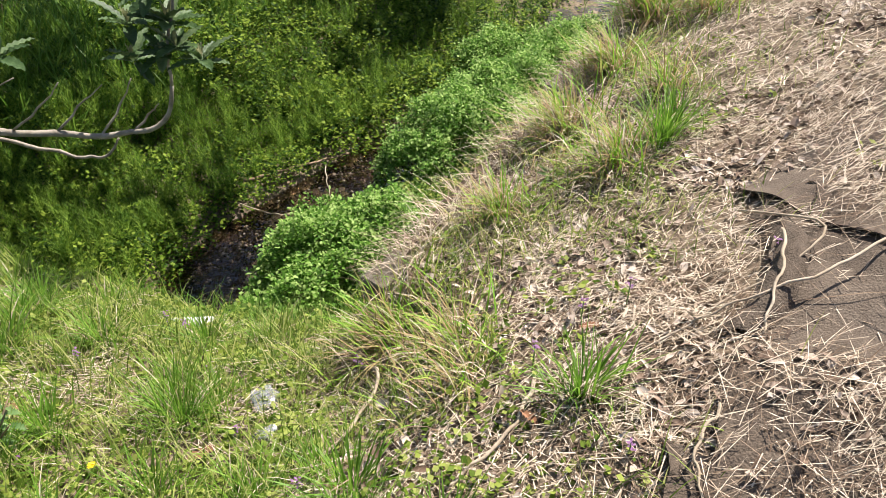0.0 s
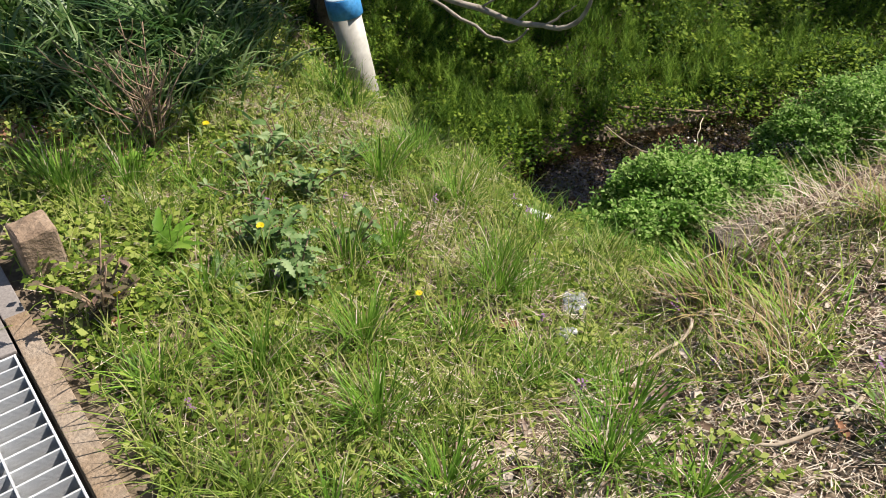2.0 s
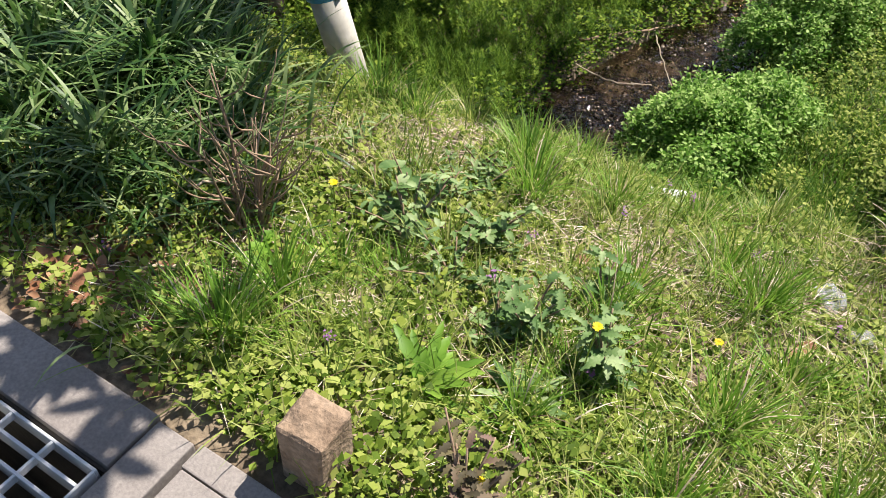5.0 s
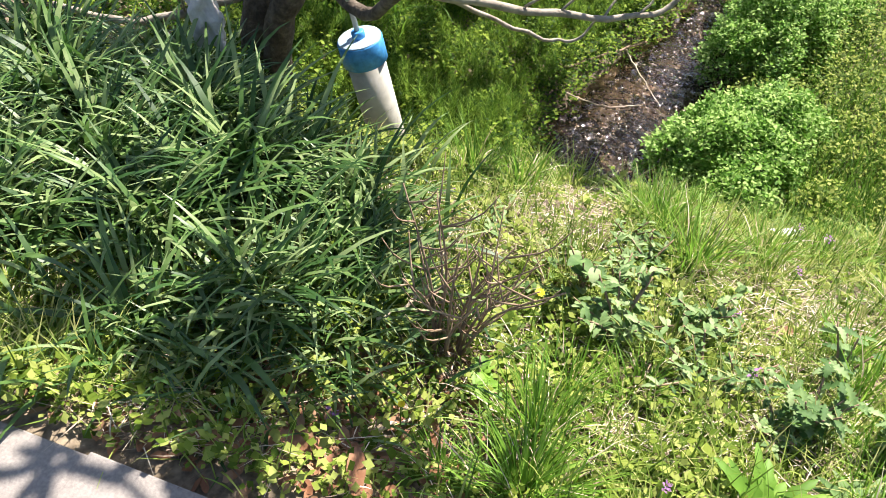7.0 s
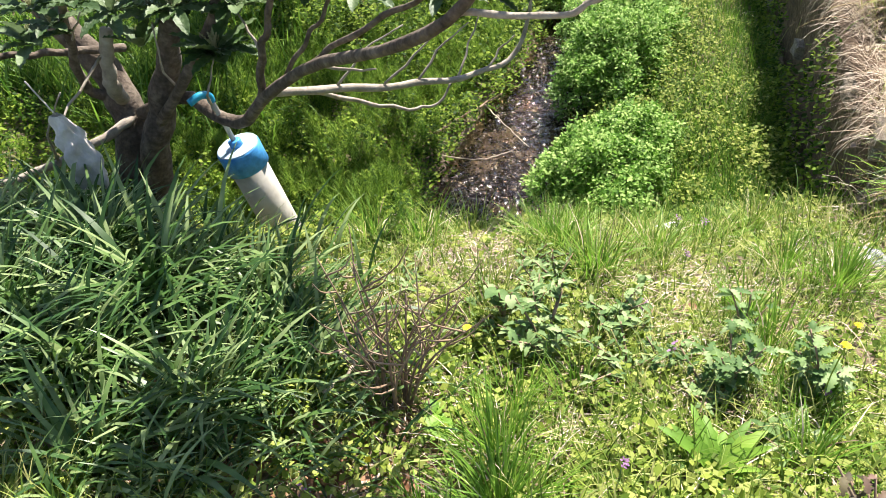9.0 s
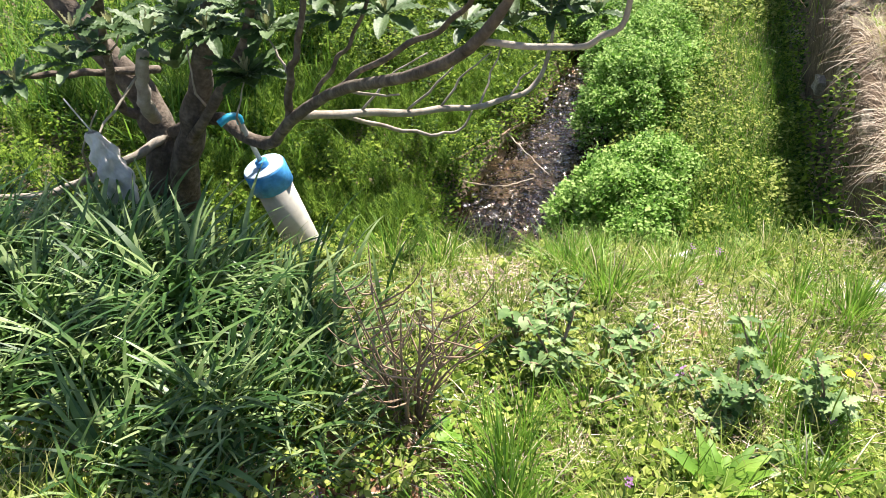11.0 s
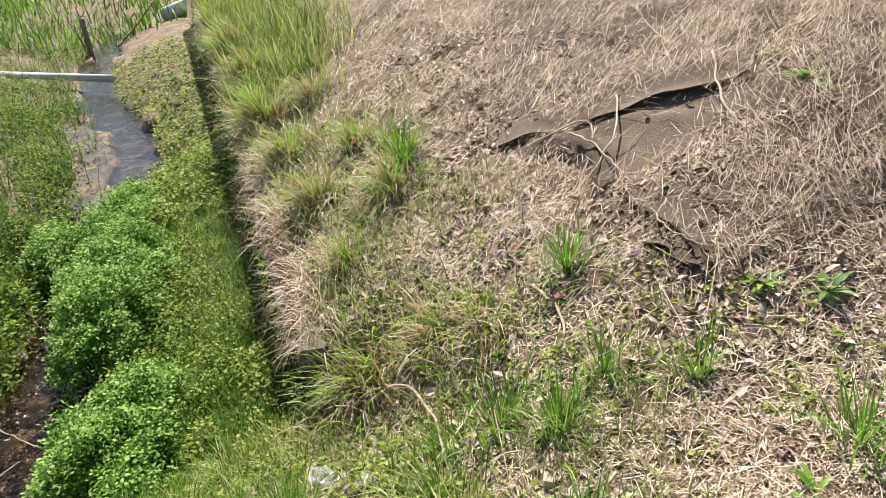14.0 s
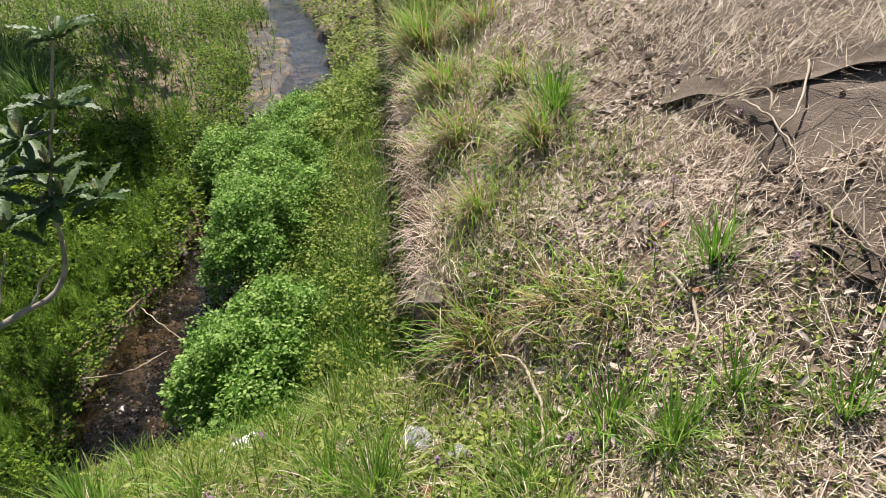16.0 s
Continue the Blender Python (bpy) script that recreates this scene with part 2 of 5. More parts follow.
def spline(pts, n=24):
    """A smooth line through control points (Catmull-Rom)."""
    p = np.asarray(pts, float)
    q = np.concatenate([[2 * p[0] - p[1]], p, [2 * p[-1] - p[-2]]])
    t = np.linspace(0, len(p) - 1 - 1e-6, n)
    i = t.astype(int); u = (t - i)[:, None]
    a, b, c, d = q[i], q[i + 1], q[i + 2], q[i + 3]
    return .5 * (2 * b + (c - a) * u + (2 * a - 5 * b + 4 * c - d) * u ** 2 + (3 * b - a - 3 * c + d) * u ** 3)


def blades(base, length, width, az, lean, bend, segs=3, shape=1.0):
    """Grass blades: base (n, 3); az: heading; lean: first tilt from upright; bend: further tilt along the blade, in radians."""
    n = len(base)
    L, W, A, T, B = (np.broadcast_to(np.asarray(a, float), (n,)) for a in (length, width, az, lean, bend))
    hx, hy = np.cos(A), np.sin(A)
    side = np.stack([-hy, hx, np.zeros(n)], 1)
    p = np.array(base, float)
    rows = []
    for s in range(segs + 1):
        u = s / segs
        w = W * (1 - u ** (1.5 * shape)) * (.75 + .5 * u * (1 - u) * 2) * .5
        if s < segs:
            rows += [p - side * w[:, None], p + side * w[:, None]]
        else:
            rows.append(p.copy())
        th = T + B * (u + .5 / segs)
        step = L / segs
        p = p + np.stack([hx * np.sin(th) * step, hy * np.sin(th) * step, np.cos(th) * step], 1)
    k = 2 * segs + 1
    v = np.stack(rows, 1).reshape(-1, 3)
    o = (np.arange(n) * k)[:, None]
    quads = [o + np.array([[2 * s, 2 * s + 1, 2 * s + 3, 2 * s + 2]]) for s in range(segs - 1)]
    tri = o + np.array([[2 * segs - 2, 2 * segs - 1, 2 * segs]])
    return v, ([np.concatenate(quads), tri] if quads else [tri])


def leaves(base, length, width, az, tilt, fold=.25, roll=None, shape="oval"):
    """Small leaves: base (n, 3); az: heading; tilt: rise above level in radians; a fold along the midrib. 6 triangles each."""
    n = len(base)
    L, W, A, T, F = (np.broadcast_to(np.asarray(a, float), (n,)) for a in (length, width, az, tilt, fold))
    R = np.zeros(n) if roll is None else roll
    f = np.stack([np.cos(A) * np.cos(T), np.sin(A) * np.cos(T), np.sin(T)], 1)
    s0 = np.stack([-np.sin(A), np.cos(A), np.zeros(n)], 1)
    u0 = np.cross(f, s0)
    s = s0 * np.cos(R)[:, None] + u0 * np.sin(R)[:, None]
    u = np.cross(f, s)
    pos = ((.35, .5), (.75, .42)) if shape == "oval" else ((.2, .30), (.62, .5))
    v = [base]
    for a, w in pos:
        m = base + f * (L * a)[:, None]
        v += [m - s * (W * w)[:, None] + u * (W * F * w)[:, None], m, m + s * (W * w)[:, None] + u * (W * F * w)[:, None]]
    v.append(base + f * L[:, None] - u * (L * .06)[:, None])
    v = np.stack(v, 1).reshape(-1, 3)
    o = (np.arange(n) * 8)[:, None]
    q = np.concatenate([o + np.array([[1, 2, 5, 4]]), o + np.array([[2, 3, 6, 5]])])
    t = np.concatenate([o + np.array([[0, 2, 1]]), o + np.array([[0, 3, 2]]), o + np.array([[4, 5, 7]]), o + np.array([[5, 6, 7]])])
    return v, [q, t]


def stuff(name, items, material, label, category):
    v, f = joined(items)
    ob = new(name, mesh_np(name, v, f, material))
    return tagged(ob, label, category, kind="stuff")

# ---- ground, stream and retaining wall ----
WATER = -1.43
STREAM = np.array([(2.60, 2.28, .28), (3.0, 2.36, .34), (3.5, 2.34, .36), (4.0, 2.22, .36), (4.5, 2.08, .31), (5.0, 1.98, .25), (5.5, 1.92, .19), (6.2, 1.78, .13),
                   (7.0, 1.62, .11), (7.8, 1.38, .18), (8.6, .86, .23), (9.9, .70, .24), (11.3, .66, .26), (12.5, .68, .24), (13.5, .85, .26), (16, .6, .3), (22, -.6, .35)])


def wall_y(x):
    """The retaining wall's face, towards the stream."""
    return .82 - .175 * (np.asarray(x, float) - 2.43)


WALL_X0, WALL_X1 = 1.74, 19.0


def stream_d(x, y):
    """Distance beyond the water's edge, and the side (positive: left bank)."""
    best = np.full(np.shape(x), 9e9); sd = np.zeros(np.shape(x))
    for (ax, ay, aw), (bx, by, bw) in zip(STREAM[:-1], STREAM[1:]):
        dx, dy = bx - ax, by - ay
        t = np.clip(((x - ax) * dx + (y - ay) * dy) / (dx * dx + dy * dy), 0, 1)
        ex, ey = x - ax - t * dx, y - ay - t * dy
        d = np.hypot(ex, ey) - (aw + t * (bw - aw))
        sd = np.where(d < best, dx * ey - dy * ex, sd)
        best = np.minimum(best, d)
    return best, sd


def land(x, y):
    """Height of the ground."""
    x, y = np.broadcast_arrays(np.asarray(x, float), np.asarray(y, float))
    bank = np.where(y < -2.2, .40 * 2.62 * sm(.1, 1.5, x) + .12 * (-2.2 - y) * sm(.1, 3, x), .40 * (.42 - y) * sm(.1, 1.5, x))
    verge = -.24 * np.clip(x, 0, 2.3) - .06 * np.clip(x - 2.3, 0, 4) + .05 * np.clip(y - 4.5, 0, 20) - .09 * sm(.04, .36, x) * sm(1.9, 2.4, y) * sm(1.3, .8, x) - .10 * sm(1.45, 1.95, x) * sm(.9, 1.4, y)
    verge = verge - .17 * np.exp(-(((x - 2.15) / .42) ** 2 + ((y - 3.2) / .45) ** 2))
    d, side = stream_d(x, y)
    d = d + .10 * (vnoise(x, y, 3.5, 2) - .5) + .05 * (vnoise(x, y, 9, 3) - .5) + .30 * (vnoise(x, y, 1.4, 4) - .45) * sm(7.5, 8.6, x)
    left = WATER - .10 + (verge - WATER + .10) * (.20 * sm(-.02, .18, d) + .80 * sm(.25, 2.3, d))
    right = WATER - .10 + .22 * sm(-.05, .2, d) + .25 * sm(.2, .95, d)
    low = np.where(side > 0, left, right)
    k = sm(2.42, 1.92, x)
    low = low * (1 - k) + verge * k
    yw = wall_y(x)
    inside = sm(yw + .03, yw - .03, y)                       # on the wall's upper side
    t = sm(.35, 1.15, y)
    front = bank * (1 - t) + verge * t
    back = bank * inside + low * (1 - inside)
    g = sm(1.72, 1.98, x)
    z = front * (1 - g) + back * g
    z = z + .035 * (vnoise(x, y, 2.2, 5) - .5) * sm(.0, .4, x) + .018 * (vnoise(x, y, 7, 6) - .5) * sm(0, .2, x)
    z = np.where(x < -2.24, -.02 - .3 * sm(-40, -200, x), z)
    z = np.where((x >= -2.24) & (x < -.015), -.7, np.where(x < .25, z * sm(-.015, .25, x) - .025 * (1 - sm(-.015, .25, x)), z))
    return z


gx = np.concatenate([[-60, -20, -8, -3, -2.26, -2.22, -.5, -.02, -.01], np.arange(0, 6, .05), np.arange(6, 14, .12), [14.5, 15.5, 17, 19, 22, 26, 32, 45, 80, 200]])
gy = np.concatenate([[-200, -60, -25, -12, -8, -6], np.arange(-5, -1.2, .1), np.arange(-1.2, 4.4, .05), np.arange(4.4, 9, .15), [10, 12, 15, 20, 30, 60, 200]])
GX, GY = np.meshgrid(gx, gy, indexing="ij")
near_wall = (GX > 1.95) & (np.abs(GY - wall_y(GX) + .09) < .17)
GZ = land(GX, GY + .18 * near_wall)         # the soil stays behind the wall's core
nx, ny = GX.shape
ii = (np.arange(nx - 1)[:, None] * ny + np.arange(ny - 1)[None]).ravel()
ground = new("ground", mesh_np("ground", np.stack([GX, GY, GZ], -1).reshape(-1, 3), np.stack([ii, ii + ny, ii + ny + 1, ii + 1], 1), M_soil, True))
tagged(ground, "brown soil sloping down to a small stream, partly grown over", "ground", kind="structure")

# water: a finely rippled sheet
def ripple(x0, x1, step, amp, n):
    wx = np.arange(x0, x1 + step / 2, step)
    cy = np.interp(wx, STREAM[:, 0], STREAM[:, 1]); cw = np.interp(wx, STREAM[:, 0], STREAM[:, 2]) + .20
    t = np.linspace(-1, 1, n)
    X = np.repeat(wx, n); Y = (cy[:, None] + t[None] * cw[:, None]).ravel()
    flow = sm(2.8, 3.5, X)
    Z = WATER + amp * flow * ((vnoise(X, Y, 26, 5) - .5) * 1.6 + (vnoise(X, Y, 55, 6) - .5)) * (.35 + vnoise(X, Y, 3, 7))
    i = (np.arange(len(wx) - 1)[:, None] * n + np.arange(n - 1)[None]).ravel()
    return np.column_stack([X, Y, Z]), [np.stack([i, i + n, i + n + 1, i + 1], 1)]


v, f = joined([ripple(2.2, 6.2, .018, .0105, 54), ripple(6.2, 8.2, .05, .006, 24), ripple(8.2, 22, .15, .003, 12)])
water = new("water", mesh_np("water", v, f, M_water))
tagged(water, "shallow clear rippling stream water over brown silt and pebbles", "stream", kind="structure")

# silt on the stream's bed
bx = np.arange(2.25, 22, .06)
by = np.linspace(-1, 1, 15)
bcy, bcw = np.interp(bx, STREAM[:, 0], STREAM[:, 1]), np.interp(bx, STREAM[:, 0], STREAM[:, 2]) + .10
bar = (sm(7.9, 8.5, bx) * sm(12.8, 12.0, bx) * (.20 + .16 * vnoise(bx, bx * 0, 1.3, 36)))[:, None]       # a mud bar beside the pool
BX = np.repeat(bx, 15); BY = (bcy[:, None] + by[None] * bcw[:, None] + bar * (by[None] + 1)).ravel()
BZ = land(BX, BY) + .012 + .05 * (vnoise(BX, BY, 6, 33) - .55) + .03 * (vnoise(BX, BY, 17, 34) - .5) - .04 * np.tile(np.abs(by) > .97, len(bx))
ii = (np.arange(len(bx) - 1)[:, None] * 15 + np.arange(14)[None]).ravel()
tagged(new("stream_bed", mesh_np("stream_bed", np.column_stack([BX, BY, BZ]), np.stack([ii, ii + 15, ii + 16, ii + 1], 1), M_silt, True)), "dark wet brown silt on the stream bed", "stream bed", kind="structure")

# retaining wall: an earth core with rough stones in its face
wall = new("wall_stream")
tagged(wall, "low earth and rough stone retaining wall with dry grass hanging over", "wall", kind="structure")
wxs = np.concatenate([np.arange(WALL_X0, 9, .1), np.arange(9, WALL_X1, .5)])
top = land(wxs, wall_y(wxs) - .12) + .0
rows_ = np.linspace(0, 1, 8)
cv = []
for r in rows_:
    z = -1.45 + (top - .02 + 1.45) * r
    bulge = .035 * (vnoise(wxs, z * 1 + 9, 1.6, 8) - .5) + .012 * (vnoise(wxs, z + 3, 5, 9) - .5)
    cv.append(np.stack([wxs, wall_y(wxs) + .02 - .10 * (1 - r) + bulge - .16 * sm(2.0, 1.74, wxs), z], 1))
cv.append(np.stack([wxs, wall_y(wxs) - .15, top + .0], 1))
cv.append(np.stack([wxs, wall_y(wxs) - .32, land(wxs, wall_y(wxs) - .32) - .05], 1))
m_ = len(wxs); a_ = np.arange(m_ - 1)
part_np("core", np.concatenate(cv), np.concatenate([np.stack([a_ + r * m_, a_ + (r + 1) * m_, a_ + 1 + (r + 1) * m_, a_ + 1 + r * m_], 1) for r in range(len(cv) - 1)]), M_earth, wall, "dark crumbling earth face", True)


# ---- path, gratings, boundary posts ----
path = new("pavement")
tagged(path, "worn grey concrete path with a stained edge and square drain openings", "path", kind="structure")
GA = (-.636, -.06, .50, 1.575)       # drain openings x0, x1, y0, y1
GB = (-.62, -.14, 2.16, 2.745)


def slab(x0, x1, y0, y1, material=None, top=0.0, bevel=.004):
    bm = box(x0, x1, y0, y1, -.14, top, bevel, 2, .0)
    return part("slab", bm, material or M_conc, path)


for (x0, x1, y0, y1) in ((-2.2, GA[0] - .01, -7, 2.045), (GA[0] - .006, -.062, GA[3] + .006, 2.045), (GA[0] - .006, GA[1] - .02, -7, GA[2] - .01),
                         (-2.2, GB[0] - .006, 2.062, 14), (GB[0], -.012, 2.062, GB[2] - .006), (GB[0], -.012, GB[3] + .006, 14)):
    slab(x0, x1, y0, y1)
slab(GB[1] + .006, -.004, GB[2], GB[3] + .3, top=.002)
slab(GA[1] + .004, -.0, -7, 1.70, M_rust, .003, .003)
slab(-.059, -.004, 1.703, 2.05, top=-.001, bevel=.003)
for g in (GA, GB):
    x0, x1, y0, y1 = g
    # lining and floor of the opening, in one dark brown
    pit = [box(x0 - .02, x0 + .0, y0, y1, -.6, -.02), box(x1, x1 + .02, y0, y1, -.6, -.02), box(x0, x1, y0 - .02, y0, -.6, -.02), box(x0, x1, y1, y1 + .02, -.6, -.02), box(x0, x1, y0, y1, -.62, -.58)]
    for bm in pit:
        part("pit_lining", bm, M_pit, path, "dark drain wall")


def grating(g, sy, sx, depth_y, depth_x, t, label):
    x0, x1, y0, y1 = (g[0] + .008, g[1] - .008, g[2] + .008, g[3] - .008)
    ob = new("drain_grating")
    ob.location = (x0, y0, 0)
    tagged(ob, label, "grating")
    W, D = x1 - x0, y1 - y0
    for a in (0, W - .006):
        part("side_bar", box(a, a + .006, 0, D, -.045, .004, .001, 1), M_steel, ob)
    for a in (0, D - .006):
        part("end_bar", box(.006, W - .006, a, a + .006, -.045, .004, .001, 1), M_steel, ob)
    n = round(D / sy)
    bm = box(.006, W - .006, -t / 2, t / 2, -depth_y, .003, .0008, 1)
    first = part("bearing_bar", bm, M_steel, ob, m=Matrix.Translation((0, D / n, 0)))
    for i in range(2, n):
        o = new("bearing_bar", first.data); o.parent = ob; o.location = (0, i * D / n, 0)
    n = round(W / sx)
    bm = box(-t / 2, t / 2, .006, D - .006, -depth_x, .005, .0008, 1)
    first = part("cross_bar", bm, M_steel, ob, m=Matrix.Translation((W / n, 0, 0)))
    for i in range(2, n):
        o = new("cross_bar", first.data); o.parent = ob; o.location = (i * W / n, 0, 0)
    return ob


grating(GA, .041, .112, .058, .016, .005, "grey galvanised steel grating of close deep bars in the path")
grating(GB, .110, .042, .016, .048, .0065, "grey galvanised steel grating of square mesh in the path")


def post(x, y, z, h, w, turn, lean, label):
    bm = box(-w / 2, w / 2, -w / 2, w / 2, -.25, h, .016, 3, .004, 3)
    for v in bm.verts:
        if v.co.z > h - .03:
            v.co.z += .012 * noise.noise(v.co * 23)
    ob = part("boundary_post", bm, M_post, m=pose(x, y, z, lean[0], lean[1], turn))
    return tagged(ob, label, "post", "posts along the path")


post(.092, 1.85, 0, .14, .102, 2, (0, 0), "short square brown-stained concrete post beside the path")
post(.09, 3.54, 0, .27, .108, 6, (0, 10), "square weathered concrete post standing among long leaves")

# ---- capped standpipe ----
def lathe(profile, sides=32):
    """A turned solid from (radius, height) pairs."""
    bm = bmesh.new()
    rings = []
    for r, z in profile:
        rings.append([bm.verts.new((r * math.cos(2 * math.pi * i / sides), r * math.sin(2 * math.pi * i / sides), z)) for i in range(sides)])
    for a, b in zip(rings[:-1], rings[1:]):
        for i in range(sides):
            j = (i + 1) % sides
            bm.faces.new((a[i], a[j], b[j], b[i]))
    bm.faces.new(rings[0][::-1]); bm.faces.new(rings[-1])
    for f in bm.faces:
        f.smooth = len(f.verts) == 4
    return bm


PIPE_TOP = Vector((2.075, 3.427, -.275)); PIPE_FOOT = Vector((2.172, 3.237, -1.12))
axis = (PIPE_TOP - PIPE_FOOT).normalized()
pm = Matrix.Translation(PIPE_FOOT) @ axis.to_track_quat('Z', 'Y').to_matrix().to_4x4()
H = (PIPE_TOP - PIPE_FOOT).length
pipe = new("standpipe"); pipe.matrix_basis = pm
tagged(pipe, "leaning grey plastic standpipe with a blue cap and thin riser", "pipe")
part("pipe", lathe([(.082, 0), (.082, H - .03), (.076, H - .03)]), M_pvc, pipe)
part("cap", lathe([(.093, H - .105), (.096, H - .103), (.096, H - .006), (.092, H), (.03, H + .001)]), M_blue, pipe, "faded blue plastic cap")
# thin disc that carries the painted sky reflection on the cap's top
part("lid", lathe([(.091, H - .002), (.091, H + .003), (.088, H + .005), (.02, H + .006)]), M_bluepale, pipe, "blue lid disc with the sky's pale reflection in its colour")
part("socket", lathe([(.028, H + .001), (.028, H + .032), (.022, H + .036)], 20), M_blue, pipe)
part("riser", lathe([(.011, H + .03), (.011, H + .26), (.010, H + .262)], 14), M_pvc, pipe)
v, f = tube_np(spline([(0, 0, H + .23), (0, 0, H + .26), (.02, -.03, H + .285), (.035, -.08, H + .28)], 14), [.016] * 14, 12)
elbow = part_np("elbow", v, f, M_cyan, pipe, "cyan plastic elbow", True)

# ---- vegetation ----
def scatter(n, x0, x1, y0, y1, dens, near=None):
    """About n points where dens(x, y) is high; near thins them out with distance from the path's middle."""
    out = np.zeros((0, 2))
    while len(out) < n:
        m = max(4000, n * 3)
        x, y = rng.uniform(x0, x1, m), rng.uniform(y0, y1, m)
        p = dens(x, y)
        if near:
            p = p * np.clip(near / np.hypot(x + .3, y - 1.4), 0, 1) ** 1.6
        k = rng.random(m) < p
        out = np.concatenate([out, np.stack([x[k], y[k]], 1)])
    return out[:n]


def ground_pts(xy, up=0.0):
    return np.column_stack([xy, land(xy[:, 0], xy[:, 1]) + up])


def slope_to(xy, az, step=.08):
    return (land(xy[:, 0] + step * np.cos(az), xy[:, 1] + step * np.sin(az)) - land(xy[:, 0], xy[:, 1])) / step


def z_bank(x, y):
    w = np.where(x > 1.85, wall_y(x) - .02, .78 + .15 * (vnoise(x, y, 2, 31) - .5))
    return sm(w + .12, w - .12, y) * sm(.02, .1, x)


def z_verge(x, y):
    return (1 - z_bank(x, y)) * sm(.02, .08, x) * sm(2.08, 1.95, x + .12 * (vnoise(x, y, 4, 66) - .5))


def z_foot(x, y):
    d, s = stream_d(x, y)
    return (x > 1.98) * (s < 0) * sm(.0, .06, d) * (y > wall_y(x) + .03) * sm(1.95, 2.3, x + .8 * sm(1.9, 1.3, y))


def z_left(x, y):
    d, s = stream_d(x, y)
    mud = sm(8.0, 8.5, x) * sm(12.7, 12.1, x) * sm(.60, .45, d)
    return (x > 2.0) * ((s > 0) | (y > 2.3)) * sm(-.02, .15, d) * (1 - .88 * mud)


def z_strap(x, y):
    return sm(1.0, .7, np.hypot((x - 1.12) / .82, (y - 3.72) / .92))


def bare(x, y):
    """Windows in the straw where the weed mat shows."""
    a = np.exp(-((((x - 1.72) * .66 + (y + .55) * .75) / .44) ** 2 + (((y + .55) * .66 - (x - 1.72) * .75) / .25) ** 2) ** 1.5)
    b = np.exp(-(((x - 1.22) / .13) ** 2 + ((y + .30) / .13) ** 2))
    c = np.exp(-(((x - 1.60) / .20) ** 2 + ((y + .44) / .16) ** 2))
    return np.clip(1 - 1.0 * a - .8 * b - .9 * c, .04, 1)


U = rng.uniform
N = rng.normal


def lying(n, dens, x0, x1, y0, y1, l0, l1, w0, w1, near=2.2, lift=.03, main=None):
    xy = scatter(n, x0, x1, y0, y1, dens, near)
    az = U(0, 2 * np.pi, n) if main is None else np.where(rng.random(n) < .3, N(main, .5, n) + np.pi * (rng.random(n) < .5), U(0, 2 * np.pi, n))
    th = np.pi / 2 - np.arctan(slope_to(xy, az)) - np.abs(N(0, .10, n))
    return blades(ground_pts(xy, .004) + np.column_stack([np.zeros((n, 2)), U(0, lift, n)]), U(l0, l1, n), U(w0, w1, n), az, th, N(.08, .2, n), 2, .7)


def standing(n, dens, x0, x1, y0, y1, l0, l1, w0, w1, near=2.0, lean=.35, bend=.7, segs=3):
    xy = scatter(n, x0, x1, y0, y1, dens, near)
    return blades(ground_pts(xy), U(l0, l1, n), U(w0, w1, n), U(0, 2 * np.pi, n), np.abs(N(0, lean, n)), np.abs(N(bend, .4, n)), segs)


def quads_leaf(base, L, W, az, tilt):
    """Tiny leaves, one four-sided face each."""
    n = len(base)
    f = np.stack([np.cos(az) * np.cos(tilt), np.sin(az) * np.cos(tilt), np.sin(tilt)], 1)
    s = np.stack([-np.sin(az), np.cos(az), U(-.5, .5, n)], 1)
    L, W = np.broadcast_to(L, (n,))[:, None], np.broadcast_to(W, (n,))[:, None]
    m = base + f * L * .55
    v = np.stack([base, m - s * W * .5, base + f * L, m + s * W * .5], 1).reshape(-1, 3)
    return v, [np.arange(n * 4).reshape(-1, 4)]


def cover(n, dens, x0, x1, y0, y1, l0, l1, h, near=2.0, clump=5, flat=.35):
    """Low plants: little sprigs of a few leaves at uneven heights."""
    m = n // clump
    xy = scatter(m, x0, x1, y0, y1, dens, near)
    hh = U(.2, 1, m) * h * (.45 + 1.1 * vnoise(xy[:, 0], xy[:, 1], 5, 12)) * (.5 + 1.0 * vnoise(xy[:, 0], xy[:, 1], 1.7, 13))
    c = np.repeat(ground_pts(xy), clump, 0)
    k = len(c)
    L = U(l0, l1, k)
    c = c + np.column_stack([N(0, .35 * l1 + .004, k), N(0, .35 * l1 + .004, k), np.repeat(hh, clump) * U(.5, 1.1, k)])
    return quads_leaf(c, L, L * U(.5, .85, k), U(0, 2 * np.pi, k), N(.15, flat, k))


def tuft(x, y, n, l0, l1, w, spread=.05, lean=.5, bend=1.1, segs=4, toward=None, z=None):
    r = np.abs(N(0, spread, n)); a = U(0, 2 * np.pi, n)
    xy = np.column_stack([x + r * np.cos(a), y + r * np.sin(a)])
    az = a + N(0, .6, n)
    if toward is not None:
        az = np.where(rng.random(n) < .55, toward + N(0, .8, n), az)
    b = ground_pts(xy)
    if z is not None:
        b[:, 2] = np.maximum(b[:, 2], z)
    return blades(b, U(l0, l1, n), U(.6, 1.1, n) * w, az, np.abs(N(0, lean, n)), np.abs(N(bend, .45, n)), segs)


